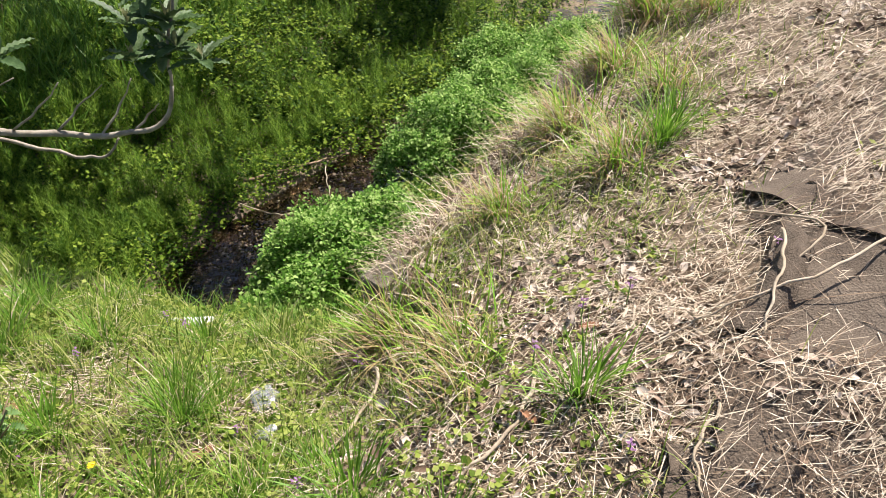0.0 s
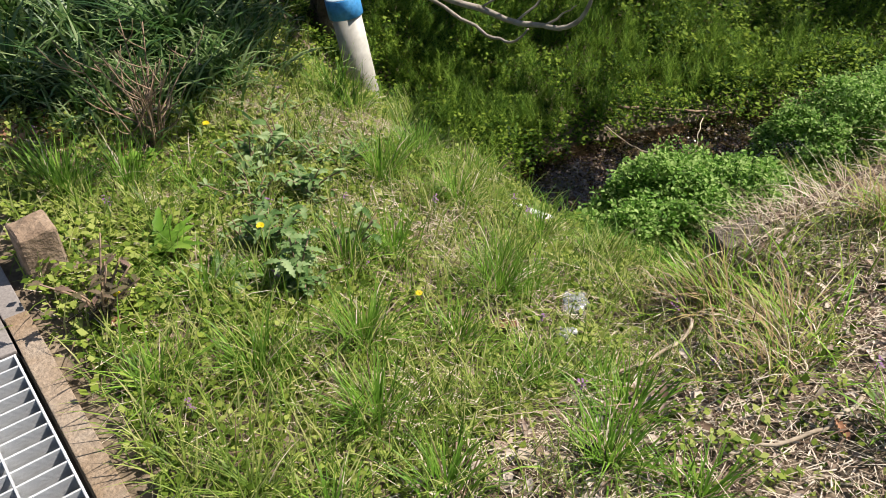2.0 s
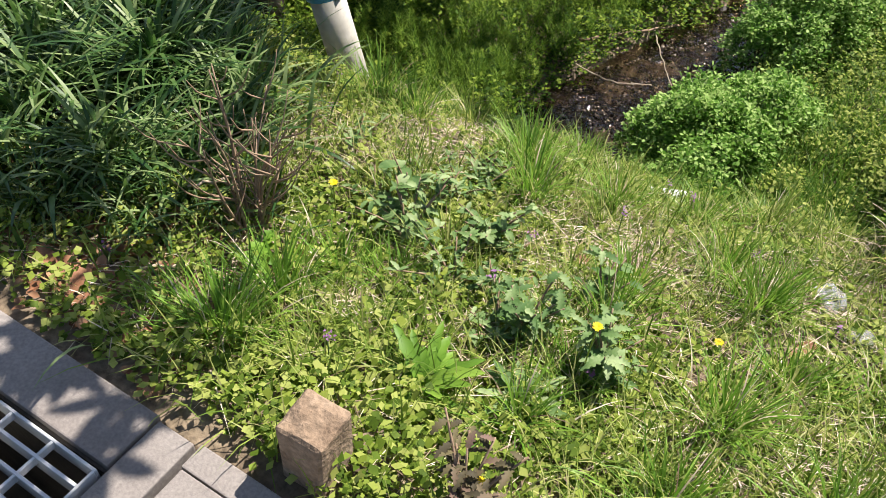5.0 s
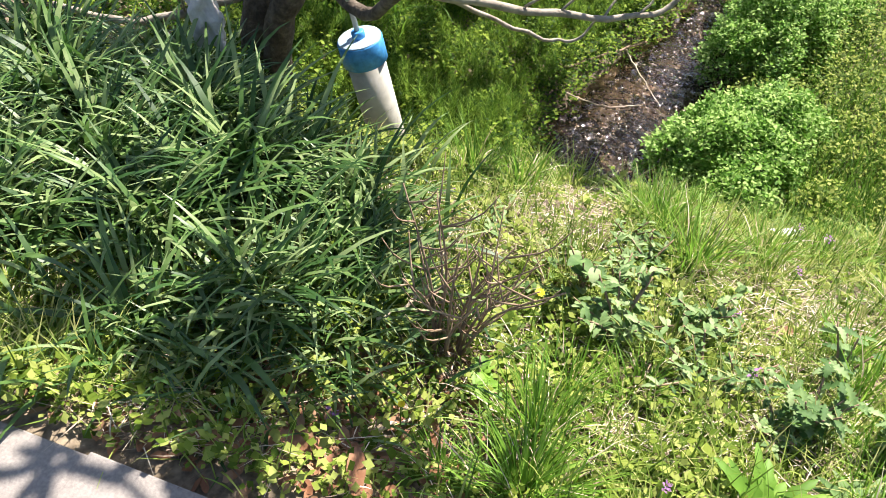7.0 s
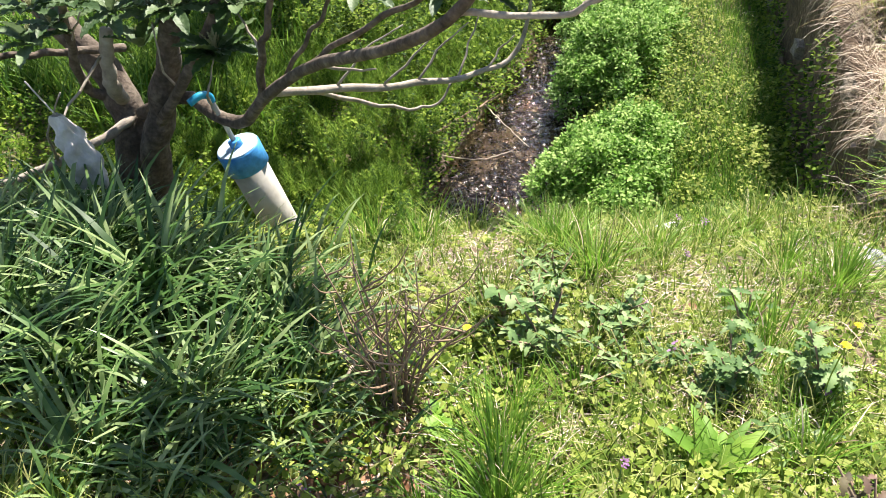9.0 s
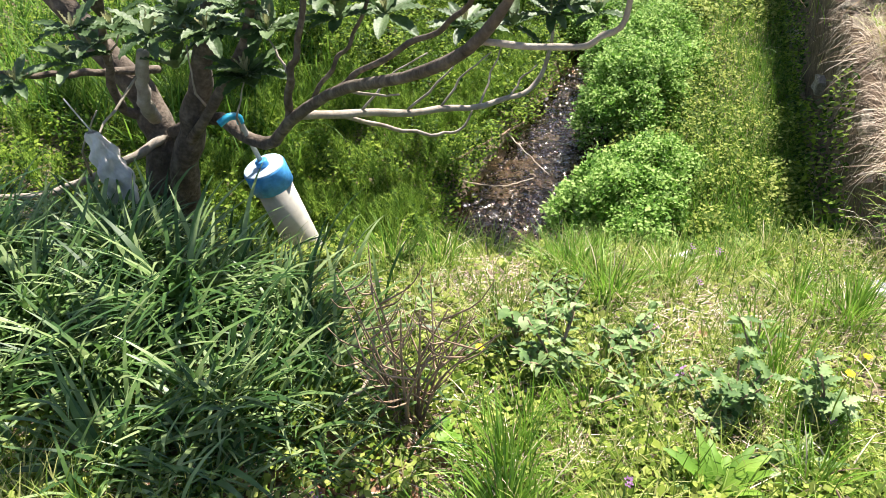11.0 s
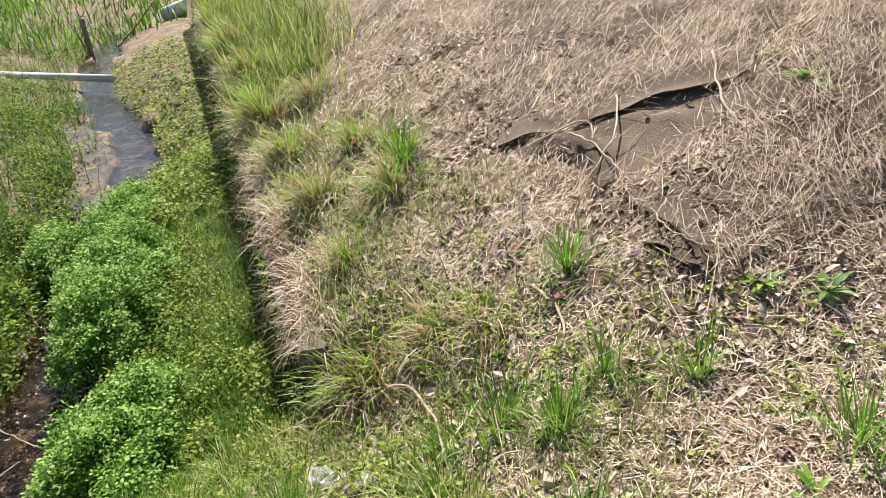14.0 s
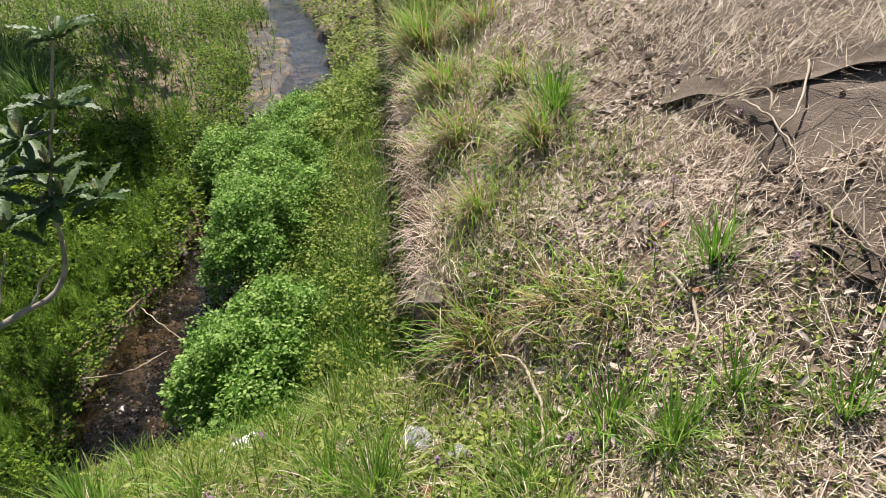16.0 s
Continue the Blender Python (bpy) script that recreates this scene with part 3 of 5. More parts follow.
# straw and dry thatch on the bank
straw_d = lambda x, y: z_bank(x, y) * bare(x, y) * (.34 + .66 * sm(.15, .85, vnoise(x, y, 3.3, 4))) * (1 - .45 * sm(.75, .0, wall_y(x) - y))
stuff("dry_straw", [lying(21000, straw_d, .0, 6, -2.6, .95, .03, .15, .0016, .0038, 2.4, .035), lying(92000, straw_d, .0, 5, -2.4, .95, .012, .06, .002, .0062, 2.2, .028),
                    lying(18000, straw_d, 3, 13, -5, .8, .06, .22, .003, .008, 7, .05)],
      M_straw, "pale tan dry grass straw matted over the sloping bank", "straw")
stuff("verge_thatch", [lying(15000, lambda x, y: z_verge(x, y) * (.15 + .85 * sm(.4, .7, vnoise(x, y, 3, 14))) * (1 - z_strap(x, y)), .03, 2.1, .6, 4.5, .03, .13, .0018, .0042, 2.2, .04)],
      M_straw, "thin bleached grass stems lying among the verge plants", "straw")
stuff("long_straw", [lying(210, straw_d, .3, 5, -2.4, .8, .25, .6, .003, .006, 2.6, .05, 2.2)], M_straw, "long loose dry stalks scattered over the bank", "straw")

stuff("mat_straw", [lying(11000, lambda x, y: (y < -.38) * (.02 + .98 * sm(.35, .7, vnoise(x, y, 3, 4))) * bare(x, y), 1.75, 5.2, -3.0, -.36, .03, .16, .0015, .0038, 3.0, .05, 2.2),
                    lying(5600, lambda x, y: (.05 + .95 * bare(x, y) ** 1.5) * (.1 + .9 * vnoise(x, y, 4, 6)), .92, 2.1, -1.4, -.16, .03, .18, .0015, .0034, 3.0, .03, 2.2)],
      M_straw, "dry straw strewn over the weed mat", "straw").location = (0, 0, .04)

# ground cover
green_patch = lambda x, y: np.clip(1.5 * vnoise(x, y, 2.6, 21) - .25, .05, 1)
stuff("verge_cover", [cover(64000, lambda x, y: z_verge(x, y) * (.12 + .88 * green_patch(x, y)) * (1 - .6 * z_strap(x, y)) * (1 - .6 * sm(.7, .2, np.hypot(x - .28, (y - 2.78) * .8))), .03, 2.2, .5, 5, .012, .031, .055, 1.7)],
      M_cover, "low mixed clover and chickweed carpet covering the verge", "ground cover")
stuff("bank_cover", [cover(9000, lambda x, y: z_bank(x, y) * bare(x, y) * sm(.52, .76, vnoise(x, y, 2.3, 25) + .33 * sm(1.0, .1, wall_y(x) - y)), .05, 6, -2.5, .95, .012, .028, .045, 2.0)],
      M_cover, "patchy small green weeds growing through the dry straw", "ground cover")
stuff("stream_side_cover", [cover(46000, lambda x, y: z_foot(x, y), 1.98, 9, -.4, 2.0, .012, .032, .17, 3.4),
                            cover(16000, lambda x, y: z_foot(x, y), 6, 16, -3, 1.5, .03, .06, .2, 9)],
      M_cover, "yellow-green weeds filling the strip at the foot of the wall", "ground cover")
# the far bank's shade is partly put into this leaf colour
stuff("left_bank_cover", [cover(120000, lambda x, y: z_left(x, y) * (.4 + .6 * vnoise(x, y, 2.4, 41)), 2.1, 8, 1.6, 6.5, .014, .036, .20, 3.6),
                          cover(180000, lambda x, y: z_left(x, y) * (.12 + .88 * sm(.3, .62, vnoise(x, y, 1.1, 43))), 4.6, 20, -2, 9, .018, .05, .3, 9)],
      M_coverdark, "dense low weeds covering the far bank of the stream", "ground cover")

# standing grass
stuff("verge_grass", [standing(16500, lambda x, y: z_verge(x, y) * (.12 + .88 * vnoise(x, y, 4, 51) ** 2) * (1 - .8 * z_strap(x, y)) * (1 - .75 * sm(.75, .25, np.hypot(x - .25, y - 2.75))), .03, 2.3, .5, 5, .05, .19, .003, .0065, 1.8, .55, .8)],
      M_grass, "fine yellow-green grass blades standing on the verge", "grass")
stuff("bank_grass", [standing(4800, lambda x, y: z_bank(x, y) * bare(x, y) * (vnoise(x, y, 3, 52) > .48) * sm(1.5, .1, wall_y(x) - y), .1, 5, -2, .9, .05, .17, .0025, .005, 2.2, .6, .8),
                     standing(9000, lambda x, y: z_bank(x, y) * (x > 4.6) * sm(-1.2, -.2, y - wall_y(x)), 4.5, 14, -4, .5, .15, .4, .006, .012, 7, .4, .8)],
      M_grass, "sparse thin green grass among straw", "grass")
stuff("stream_side_grass", [standing(9000, lambda x, y: (y > 3.5 + .5 * vnoise(x, y, 2, 3)) * (x > 2.9) * 1.0, 2.5, 10, 3.4, 9, .25, .6, .010, .018, 6, .4, .9, 4), standing(19000, lambda x, y: z_foot(x, y), 2.0, 9, -.5, 2, .08, .27, .0035, .0075, 3.2, .35, .7),
                            standing(3500, lambda x, y: z_left(x, y) * (vnoise(x, y, 2, 55) > .5), 2.1, 9, 1.8, 6, .1, .3, .003, .006, 3.4, .3, .7),
                            standing(14000, lambda x, y: z_left(x, y), 7, 24, -3, 12, .2, .5, .010, .02, 12, .3, .7),
                            standing(15000, lambda x, y: (y > wall_y(x) + .1) * 1.0, 19, 60, -10, 30, .35, .8, .03, .06, 26, .3, .7)],
      M_bankgrass, "taller green grass growing along both sides of the stream", "grass")

# horsetail on the far bank: stems with whorls of thin side shoots
hn = 3600
hxy = scatter(hn, 2.3, 8.5, 2.2, 5.2, lambda x, y: z_left(x, y) * sm(.05, .35, stream_d(x, y)[0]) * np.clip(vnoise(x, y, 2.3, 61) * 2.2 - .35 + .5 * sm(3.2, 4.2, x), .12, 1) * (1 - z_strap(x, y)), 4.0)
hb = ground_pts(hxy)
hh = U(.12, .34, hn) * (.55 + .9 * vnoise(hxy[:, 0], hxy[:, 1], 3.1, 77))
items = [blades(hb, hh, .004, U(0, 6.28, hn), np.abs(N(0, .12, hn)), np.abs(N(.15, .1, hn)), 2)]
for w in range(8):
    fr = .25 + .09 * w
    for k in range(7):
        az = U(0, 6.28, hn)
        L = hh * .42 * (1.15 - fr) + .025
        items.append(blades(hb + np.column_stack([np.zeros((hn, 2)), hh * fr]), L, .0050, az, 1.0 + N(0, .15, hn), -.45, 1))
stuff("horsetail", items, M_horse, "feathery light green horsetail on the shaded far bank", "horsetail")


# cress mounds beside the water
def mound(name, cx, cy, rx, ry, z0, h, n, turn, label, seed):
    """A domed plant of many small sprigs with lobed leaves."""
    m = n // 6
    a, r = U(0, 6.28, m), np.sqrt(U(0, 1, m))
    ca, sa = np.cos(turn), np.sin(turn)
    lx, ly = r * np.cos(a) * rx, r * np.sin(a) * ry
    x, y = cx + lx * ca - ly * sa, cy + lx * sa + ly * ca
    edge = 1 + .75 * (vnoise(np.cos(a) * 2 + 5, np.sin(a) * 2 + 5, 1.5, seed) - .5)
    x, y = cx + (x - cx) * edge, cy + (y - cy) * edge
    lump = .52 + .45 * vnoise(x, y, 3.2, seed + 1) + .55 * vnoise(x, y, 10, seed + 2)
    top = h * np.sqrt(np.clip(1 - r ** 2.6, 0, 1)) * lump
    dep = rng.random(m) ** 2.2 * .5
    z = z0 + top * (1 - dep) + .02
    x, y, z = x + N(0, .022, m), y + N(0, .022, m), z + N(0, .022, m) + .05 * (rng.random(m) < .12)
    c = np.column_stack([x, y, z])
    out = np.column_stack([np.cos(a + turn) * r, np.sin(a + turn) * r])
    rep = np.repeat(c, 6, 0); k = len(rep)
    az = np.repeat(U(0, 6.28, m), 6) + np.tile(np.arange(6) * 1.05, m) + N(0, .3, k)
    s = U(.013, .034, k)
    rep = rep + np.column_stack([np.cos(az) * .012, np.sin(az) * .012, U(-.012, .012, k)])
    item = leaves(rep, s, s * U(.42, .7, k), az, N(.2, .55, k), .2, N(0, .4, k))
    ob = new(name, mesh_np(name, *joined([item]), M_cress))
    stems = scatter(160, cx - rx, cx + rx, cy - ry, cy + ry, lambda x, y: (((x - cx) / rx) ** 2 + ((y - cy) / ry) ** 2 < .8) * 1.0)
    v, f = joined([blades(np.column_stack([stems, np.full(160, z0)]), U(.5, .9, 160) * h, .006, U(0, 6.28, 160), np.abs(N(0, .25, 160)), .2, 2)])
    part_np("stalk_mass", v, f, M_grass, ob)
    return tagged(ob, label, "water plant", "cress mounds along the stream")


mound("cress", 3.22, 1.66, .84, .38, -1.36, .42, 42000, -.28, "bright green bushy cress mound at the water's edge", 70)
mound("cress", 5.15, 1.46, 1.0, .46, -1.36, .50, 46000, -.22, "large bright green cress mound overhanging the stream", 75)
mound("cress", 6.75, 1.12, .75, .46, -1.34, .34, 20000, -.25, "lower bright green cress patch behind the larger mound", 80)
mound("cress", 6.75, 1.85, .50, .22, -1.36, .26, 12000, -.2, "small green cress patch on the far side of the water", 84)

# strap-leaved clumps beside the path
G_STRAP = "strap-leaved clumps beside the path"
strap_shapes = []
for k in range(30):
    v, f = blades(np.zeros((1, 3)), U(.30, .48), U(.016, .024), 0.0, 0.0, U(.7, 1.8), 6, 2.0)
    me = mesh_np("leaf", v, f, M_strapobj, True)
    strap_shapes.append(me)
for i, (x, y, n, l) in enumerate([(.62, 3.045, 120, .86), (.88, 2.925, 110, .8), (.36, 3.225, 90, .8), (.34, 2.975, 60, .6), (.66, 2.785, 80, .62), (.46, 2.765, 50, .5), (1.15, 3.025, 120, .75), (.75, 3.475, 150, 1), (1.10, 3.375, 150, 1), (1.42, 3.325, 110, .62),
                                  (.55, 3.875, 130, 1), (.95, 3.825, 150, 1.04), (1.35, 3.705, 150, 1), (1.68, 3.705, 100, .56), (.80, 4.275, 130, 1.04), (1.25, 4.175, 140, 1.04),
                                  (1.70, 4.075, 130, .95), (1.05, 4.675, 110, 1.04), (1.60, 4.575, 110, 1), (.55, 4.525, 110, 1)]):
    ob = new("strap_leaf_clump"); ob.location = (x, y, float(land(x, y)))
    tagged(ob, "arching clump of glossy dark green strap leaves", "plant", G_STRAP)
    for j in range(int(n * 1.75)):
        a, r = U(0, 6.28), abs(N(0, .15))
        az = a + N(0, .7) if U(0, 1) < .45 else N(-2.3, .8)
        lx, ly = r * math.cos(a), r * math.sin(a)
        o = new("leaf", strap_shapes[int(U(0, 30))]); o.parent = ob
        lean = abs(N(.12, .34))
        o.matrix_basis = Matrix.Translation((lx, ly, float(land(x + lx, y + ly)) - ob.location.z - .01)) @ Matrix.Rotation(az, 4, 'Z') @ Matrix.Rotation(lean, 4, 'Y') @ Matrix.Scale(l * U(.7, 1.1), 4)
for x, y in ((8.2, 3.6), (8.9, 3.9), (9.6, 4.3), (9.0, 4.6), (10.4, 4.4), (8.0, 4.3)):
    v, f = tuft(x, y, 260, .4, .7, .018, .2, .3, .9, 4)
    tagged(new("tall_grass_clump", mesh_np("tall_grass_clump", v, f, M_strap)), "dark green tall grass clump on the far bank", "plant", "grass clumps on the far bank")

# sedge tufts on the wall's edge
def grass_clump(name, x, y, n, l, w, green, label, group, spread=.045, lean=.38, bend=.75, dry=.25, toward=None):
    """A grass clump: green blades above, and a skirt of dead ones."""
    g = float(land(x, y))
    ob = new(name); ob.location = (x, y, g)
    o = np.array((x, y, g))
    v, f = tuft(x, y, n, l * .5, l * 1.15, w, spread, lean, bend, 4, toward)
    part_np("foliage", v - o, f, green, ob)
    k = max(6, int(n * dry))
    v, f = tuft(x, y, k, l * .5, l * 1.0, w * .8, spread * 1.3, lean + .45, bend + .7, 4, toward)
    tagged(part_np("dry_skirt", v - o, f, M_straw, ob), "tan dead blades", kind="stuff")
    return tagged(ob, label, "grass tuft", group)


for x, y, n, l, w in ((1.75, .76, 300, .28, .007), (1.62, .50, 110, .24, .006), (2.30, .56, 170, .24, .006), (2.93, .46, 300, .32, .008), (2.55, .20, 200, .28, .007),
                      (3.58, .37, 300, .34, .009), (4.30, .28, 320, .40, .011), (4.2, -.02, 150, .3, .009), (5.3, .06, 240, .40, .013), (6.3, -.05, 260, .42, .014), (7.6, -.2, 240, .42, .015), (1.42, .42, 110, .20, .0055), (3.2, .1, 160, .26, .008)):
    grass_clump("sedge_tuft", x, y, n, l, w * 1.1, M_tuft, "half-dry sedge tuft, green above and tan below, on the bank", "sedge tufts along the wall", .085, .55, 1.15, 1.0, 1.6)
for x, y, n, l in ((4.40, .30, 190, .40), (2.72, .06, 170, .30), (1.36, .10, 110, .20), (1.06, .58, 110, .22), (.88, .50, 110, .20), (.92, .30, 80, .17), (.76, .12, 70, .15), (1.02, .84, 90, .18),
                   (1.24, 1.23, 130, .22), (1.36, 1.35, 80, .20), (.70, 1.21, 130, .22), (.26, 2.255, 190, .24), (.46, 2.265, 130, .26), (1.60, 2.765, 110, .26), (1.58, 2.585, 80, .24),
                   (.95, 1.10, 80, .17), (.56, .95, 100, .2), (.40, 1.25, 100, .2), (1.5, 1.75, 90, .22), (1.3, 1.975, 100, .24), (1.62, 2.125, 90, .22), (.30, .75, 80, .16), (1.05, 1.55, 90, .2), (1.72, 1.5, 80, .2),
                   (.35, -.02, 90, .2), (.55, .68, 80, .18), (1.15, .72, 60, .15)):
    grass_clump("grass_tuft", x, y, n, l, .0068, M_fresh, "fresh bright green grass tuft with a few dead blades", "fresh grass tufts")
for i in range(28):
    l = U(.12, .24)
    grass_clump("grass_tuft", U(.08, 1.95), U(.75, 2.75), int(U(40, 95)), l, U(.005, .0078), M_fresh if i % 3 else M_grass, "fresh bright green grass tuft with a few dead blades", "fresh grass tufts", .04, .42, .8)

# dry grass hanging over the wall's edge
hn = 6000
wxr = 1.8 + 7 * rng.random(hn) ** 1.5
hb = np.column_stack([wxr, wall_y(wxr) + U(-.12, .01, hn)])
clumpy = vnoise(wxr, wxr * 0, 2.2, 91)
keep = clumpy * U(.6, 1.2, hn) > .45
hb = ground_pts(hb[keep] - [0, .03], .01); k = len(hb)
stuff("hanging_straw", [blades(hb, U(.08, .30, k) * (.45 + .8 * clumpy[keep]), U(.0025, .006, k), N(1.45, 1.5, k), U(.3, 1.7, k), U(.6, 2.6, k), 4, .7)], M_straw,
      "dry tan grass hanging over the face of the wall", "straw")

# weeds on the wall's face; their dark green stands for its shade zone
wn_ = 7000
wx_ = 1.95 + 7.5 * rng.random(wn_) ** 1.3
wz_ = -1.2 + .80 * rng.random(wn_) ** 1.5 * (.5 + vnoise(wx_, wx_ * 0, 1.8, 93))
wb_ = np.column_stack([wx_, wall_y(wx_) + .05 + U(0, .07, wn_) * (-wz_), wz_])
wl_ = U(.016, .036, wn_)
stuff("wall_weeds", [leaves(wb_, wl_, wl_ * .7, N(1.5, .8, wn_), N(-.2, .6, wn_), .2)], M_coverdark, "small-leaved weeds climbing the shaded wall face, shade put into their dark green", "ground cover")

# dead leaves
n = 5200
xy = scatter(n, .3, 4, -1, .95, lambda x, y: z_bank(x, y) * bare(x, y) * (.2 + .8 * (vnoise(x, y, 2.5, 95) > .5)), 2.4)
n2 = 950
xy2 = scatter(n2, .03, .75, 2.2, 3.3, lambda x, y: sm(.8, .2, np.hypot(x - .3, (y - 2.75) * .8)))
stuff("leaf_litter", [leaves(ground_pts(xy, .012), U(.018, .06, n), U(.010, .028, n), U(0, 6.28, n), N(.1, .3, n), .5, N(0, .4, n))], M_litter, "pale crumpled dead leaves among the straw", "leaf litter")
stuff("brown_litter", [leaves(ground_pts(xy2, .01), U(.02, .05, n2), U(.014, .03, n2), U(0, 6.28, n2), N(.05, .3, n2), .4, N(0, .4, n2))], M_brownleaf, "rust-brown fallen leaves beside the path", "leaf litter")

# pebbles and debris in the stream
n3 = 330
xy3 = scatter(n3, 2.15, 6.5, 1.2, 3.0, lambda x, y: sm(-.08, .02, stream_d(x, y)[0]) * sm(.26, .08, stream_d(x, y)[0]) * ((stream_d(x, y)[1] > 0) | (x < 2.7)), 3.6)
p3 = ground_pts(xy3, .015); p3[:, 2] = np.maximum(p3[:, 2], WATER - .01)
stuff("stream_debris", [leaves(p3, U(.012, .035, n3), U(.006, .016, n3), U(0, 6.28, n3), N(.1, .3, n3), .4, N(0, .4, n3))], M_wetleaf, "wet brown leaf debris along the water's edge", "leaf litter")
n = 3400
xy = scatter(n, 2.2, 9, .4, 2.7, lambda x, y: (stream_d(x, y)[0] < .03) * (.4 + .6 * vnoise(x, y, 5, 97)), 4)
t4 = np.array([(1, 0, 0), (-.4, .9, 0), (-.5, -.8, 0), (0, 0, .7), (.1, .1, -.6)])
s = U(.006, .022, n) * (1 + .8 * (rng.random(n) < .05))
rot = U(0, 6.28, n)
p = np.repeat(np.column_stack([xy, WATER - .015 + U(-.012, .010, n)])[:, None], 5, 1)
q = t4[None] * s[:, None, None]
q = np.stack([q[..., 0] * np.cos(rot)[:, None] - q[..., 1] * np.sin(rot)[:, None], q[..., 0] * np.sin(rot)[:, None] + q[..., 1] * np.cos(rot)[:, None], q[..., 2]], -1)
o = (np.arange(n) * 5)[:, None]
tri = np.concatenate([o + np.array([c]) for c in ((0, 1, 3), (1, 2, 3), (2, 0, 3), (1, 0, 4), (2, 1, 4), (0, 2, 4))])
stuff("stream_gravel", [((p + q).reshape(-1, 3), [tri])], M_pebble, "wet brown and grey gravel breaking the stream's surface", "gravel")

# ---- loquat tree leaning over the stream ----
tree = new("loquat_tree"); tree.location = (2.36, 4.12, -.6)
tagged(tree, "spreading evergreen tree with pale bare limbs and long ribbed leaves", "tree")
TO = np.array(tree.location)
tree.location += Vector((.0, -.04, -.035))


def limb(name, pts, r0, r1, material=M_bark, n=28, sides=10, parent=tree):
    p = spline(pts, n)
    u = np.linspace(0, 1, n)
    p = p + np.stack([.006 * np.sin(u * 37 + pts[0][0] * 9), .006 * np.sin(u * 29 + 2), .005 * np.sin(u * 33 + 1)], 1) * np.sin(u * np.pi)[:, None]
    r = (r0 + (r1 - r0) * u) * (1 + .10 * (vnoise(u * 9, u * 0 + pts[0][0], 1.3, 3) - .5) + .06 * np.sin(u * 50))
    v, f = tube_np(p, r, sides)
    return part_np(name, v - TO, f, material, parent, smooth=True)


trunk = limb("trunk", [(2.34, 4.14, -.75), (2.38, 4.12, -.5), (2.43, 4.11, -.3), (2.48, 4.18, -.10), (2.52, 4.36, .15), (2.6, 4.62, .5), (2.75, 4.85, 1.0)], .10, .045, n=36, sides=14)
limb("trunk", [(2.32, 4.02, -.75), (2.30, 3.97, -.42), (2.3, 3.88, -.2), (2.25, 3.77, .04), (2.2, 3.67, .26), (2.15, 3.5, .7), (2.3, 3.4, 1.2)], .075, .03, sides=12)
limb("stub", [(2.36, 4.08, -.16), (2.20, 4.01, -.02), (2.16, 3.97, .12), (2.16, 3.93, .25)], .034, .026, M_twig, 14, 10)
BOUGHS = {
    "A": ([(2.4, 4.03, -.26), (2.3, 3.75, -.12), (2.1, 3.54, -.1), (2.0, 3.39, -.08), (1.9, 3.24, .07), (1.65, 2.96, .33), (1.2, 2.63, .57), (.95, 2.46, .74), (.85, 2.36, .86), (.8, 2.3, .98), (.78, 2.2, 1.2)], .034, .007),
    "B": ([(1.92, 3.23, .09), (2.15, 3.03, -.01), (2.4, 2.73, -.11), (2.55, 2.43, -.12), (2.64, 2.29, -.06), (2.66, 2.24, .1)], .019, .009),
    "C": ([(2.05, 3.12, .04), (2.4, 2.97, -.2), (2.55, 2.78, -.31), (2.6, 2.65, -.3), (2.64, 2.6, -.22)], .011, .005),
    "D": ([(.97, 2.47, .73), (.9, 2.39, .79), (.9, 2.23, .78), (.88, 2.14, .81), (.87, 2.09, .87), (.86, 2.08, 1.0)], .0085, .006),
    "E": ([(1.92, 3.26, .05), (1.8, 3.18, .3), (1.75, 3.1, .49), (1.7, 3.0, .9)], .017, .009),
    "F": ([(2.42, 4.07, -.27), (2.3, 4.12, -.29), (2.1, 4.32, -.34), (1.95, 4.52, -.36), (1.85, 4.8, -.3)], .025, .013),
    "G": ([(2.45, 4.11, -.21), (2.35, 4.22, -.11), (2.2, 4.13, .17), (2.1, 4.03, .44), (2.0, 3.9, .8)], .026, .012),
    "H": ([(2.55, 4.1, .0), (2.3, 4.25, .09), (2.1, 4.4, .16), (1.8, 4.6, .3)], .02, .01),
    "I": ([(1.66, 2.97, .32), (1.6, 2.87, .41), (1.4, 2.65, .59), (1.25, 2.51, .71), (1.1, 2.42, .86), (1.0, 2.35, 1.1)], .011, .006),
    "J": ([(1.92, 3.2, .09), (1.95, 3.06, .28), (1.95, 2.94, .45), (1.9, 2.8, .8)], .010, .006),
    "K": ([(2.3, 3.93, -.29), (2.1, 3.61, .09), (2.0, 3.4, .39), (1.7, 3.1, .95), (1.3, 2.7, 1.25), (.95, 2.35, 1.35), (.75, 2.05, 1.22)], .026, .008),
    "L": ([(2.6, 4.6, .5), (3.4, 4.0, 1.0), (4.1, 3.7, 1.2), (4.9, 3.5, 1.3)], .035, .012),
    # limb added out of view to carry shading whorls
    "Q": ([(4.1, 3.7, 1.2), (4.7, 3.0, 1.45), (5.3, 2.2, 1.55)], .018, .008),
    "M": ([(2.75, 4.84, .98), (3.7, 4.7, 1.5), (4.5, 4.5, 1.8)], .04, .015),
    "N": ([(2.2, 3.45, .9), (1.9, 3.6, 1.5), (1.5, 3.5, 2.0)], .03, .012),
    "O": ([(2.1, 4.03, .44), (1.8, 4.2, 1.0), (1.5, 4.3, 1.5)], .02, .01),
    "P": ([(2.66, 2.24, .1), (2.66, 2.22, .28), (2.65, 2.12, .55), (2.65, 2.0, .88)], .008, .005),
}
for key, (pts, r0, r1) in BOUGHS.items():
    limb("branch", pts, r0 , r1, M_twig if key in "BCDFP" else M_bark, 26, 9)
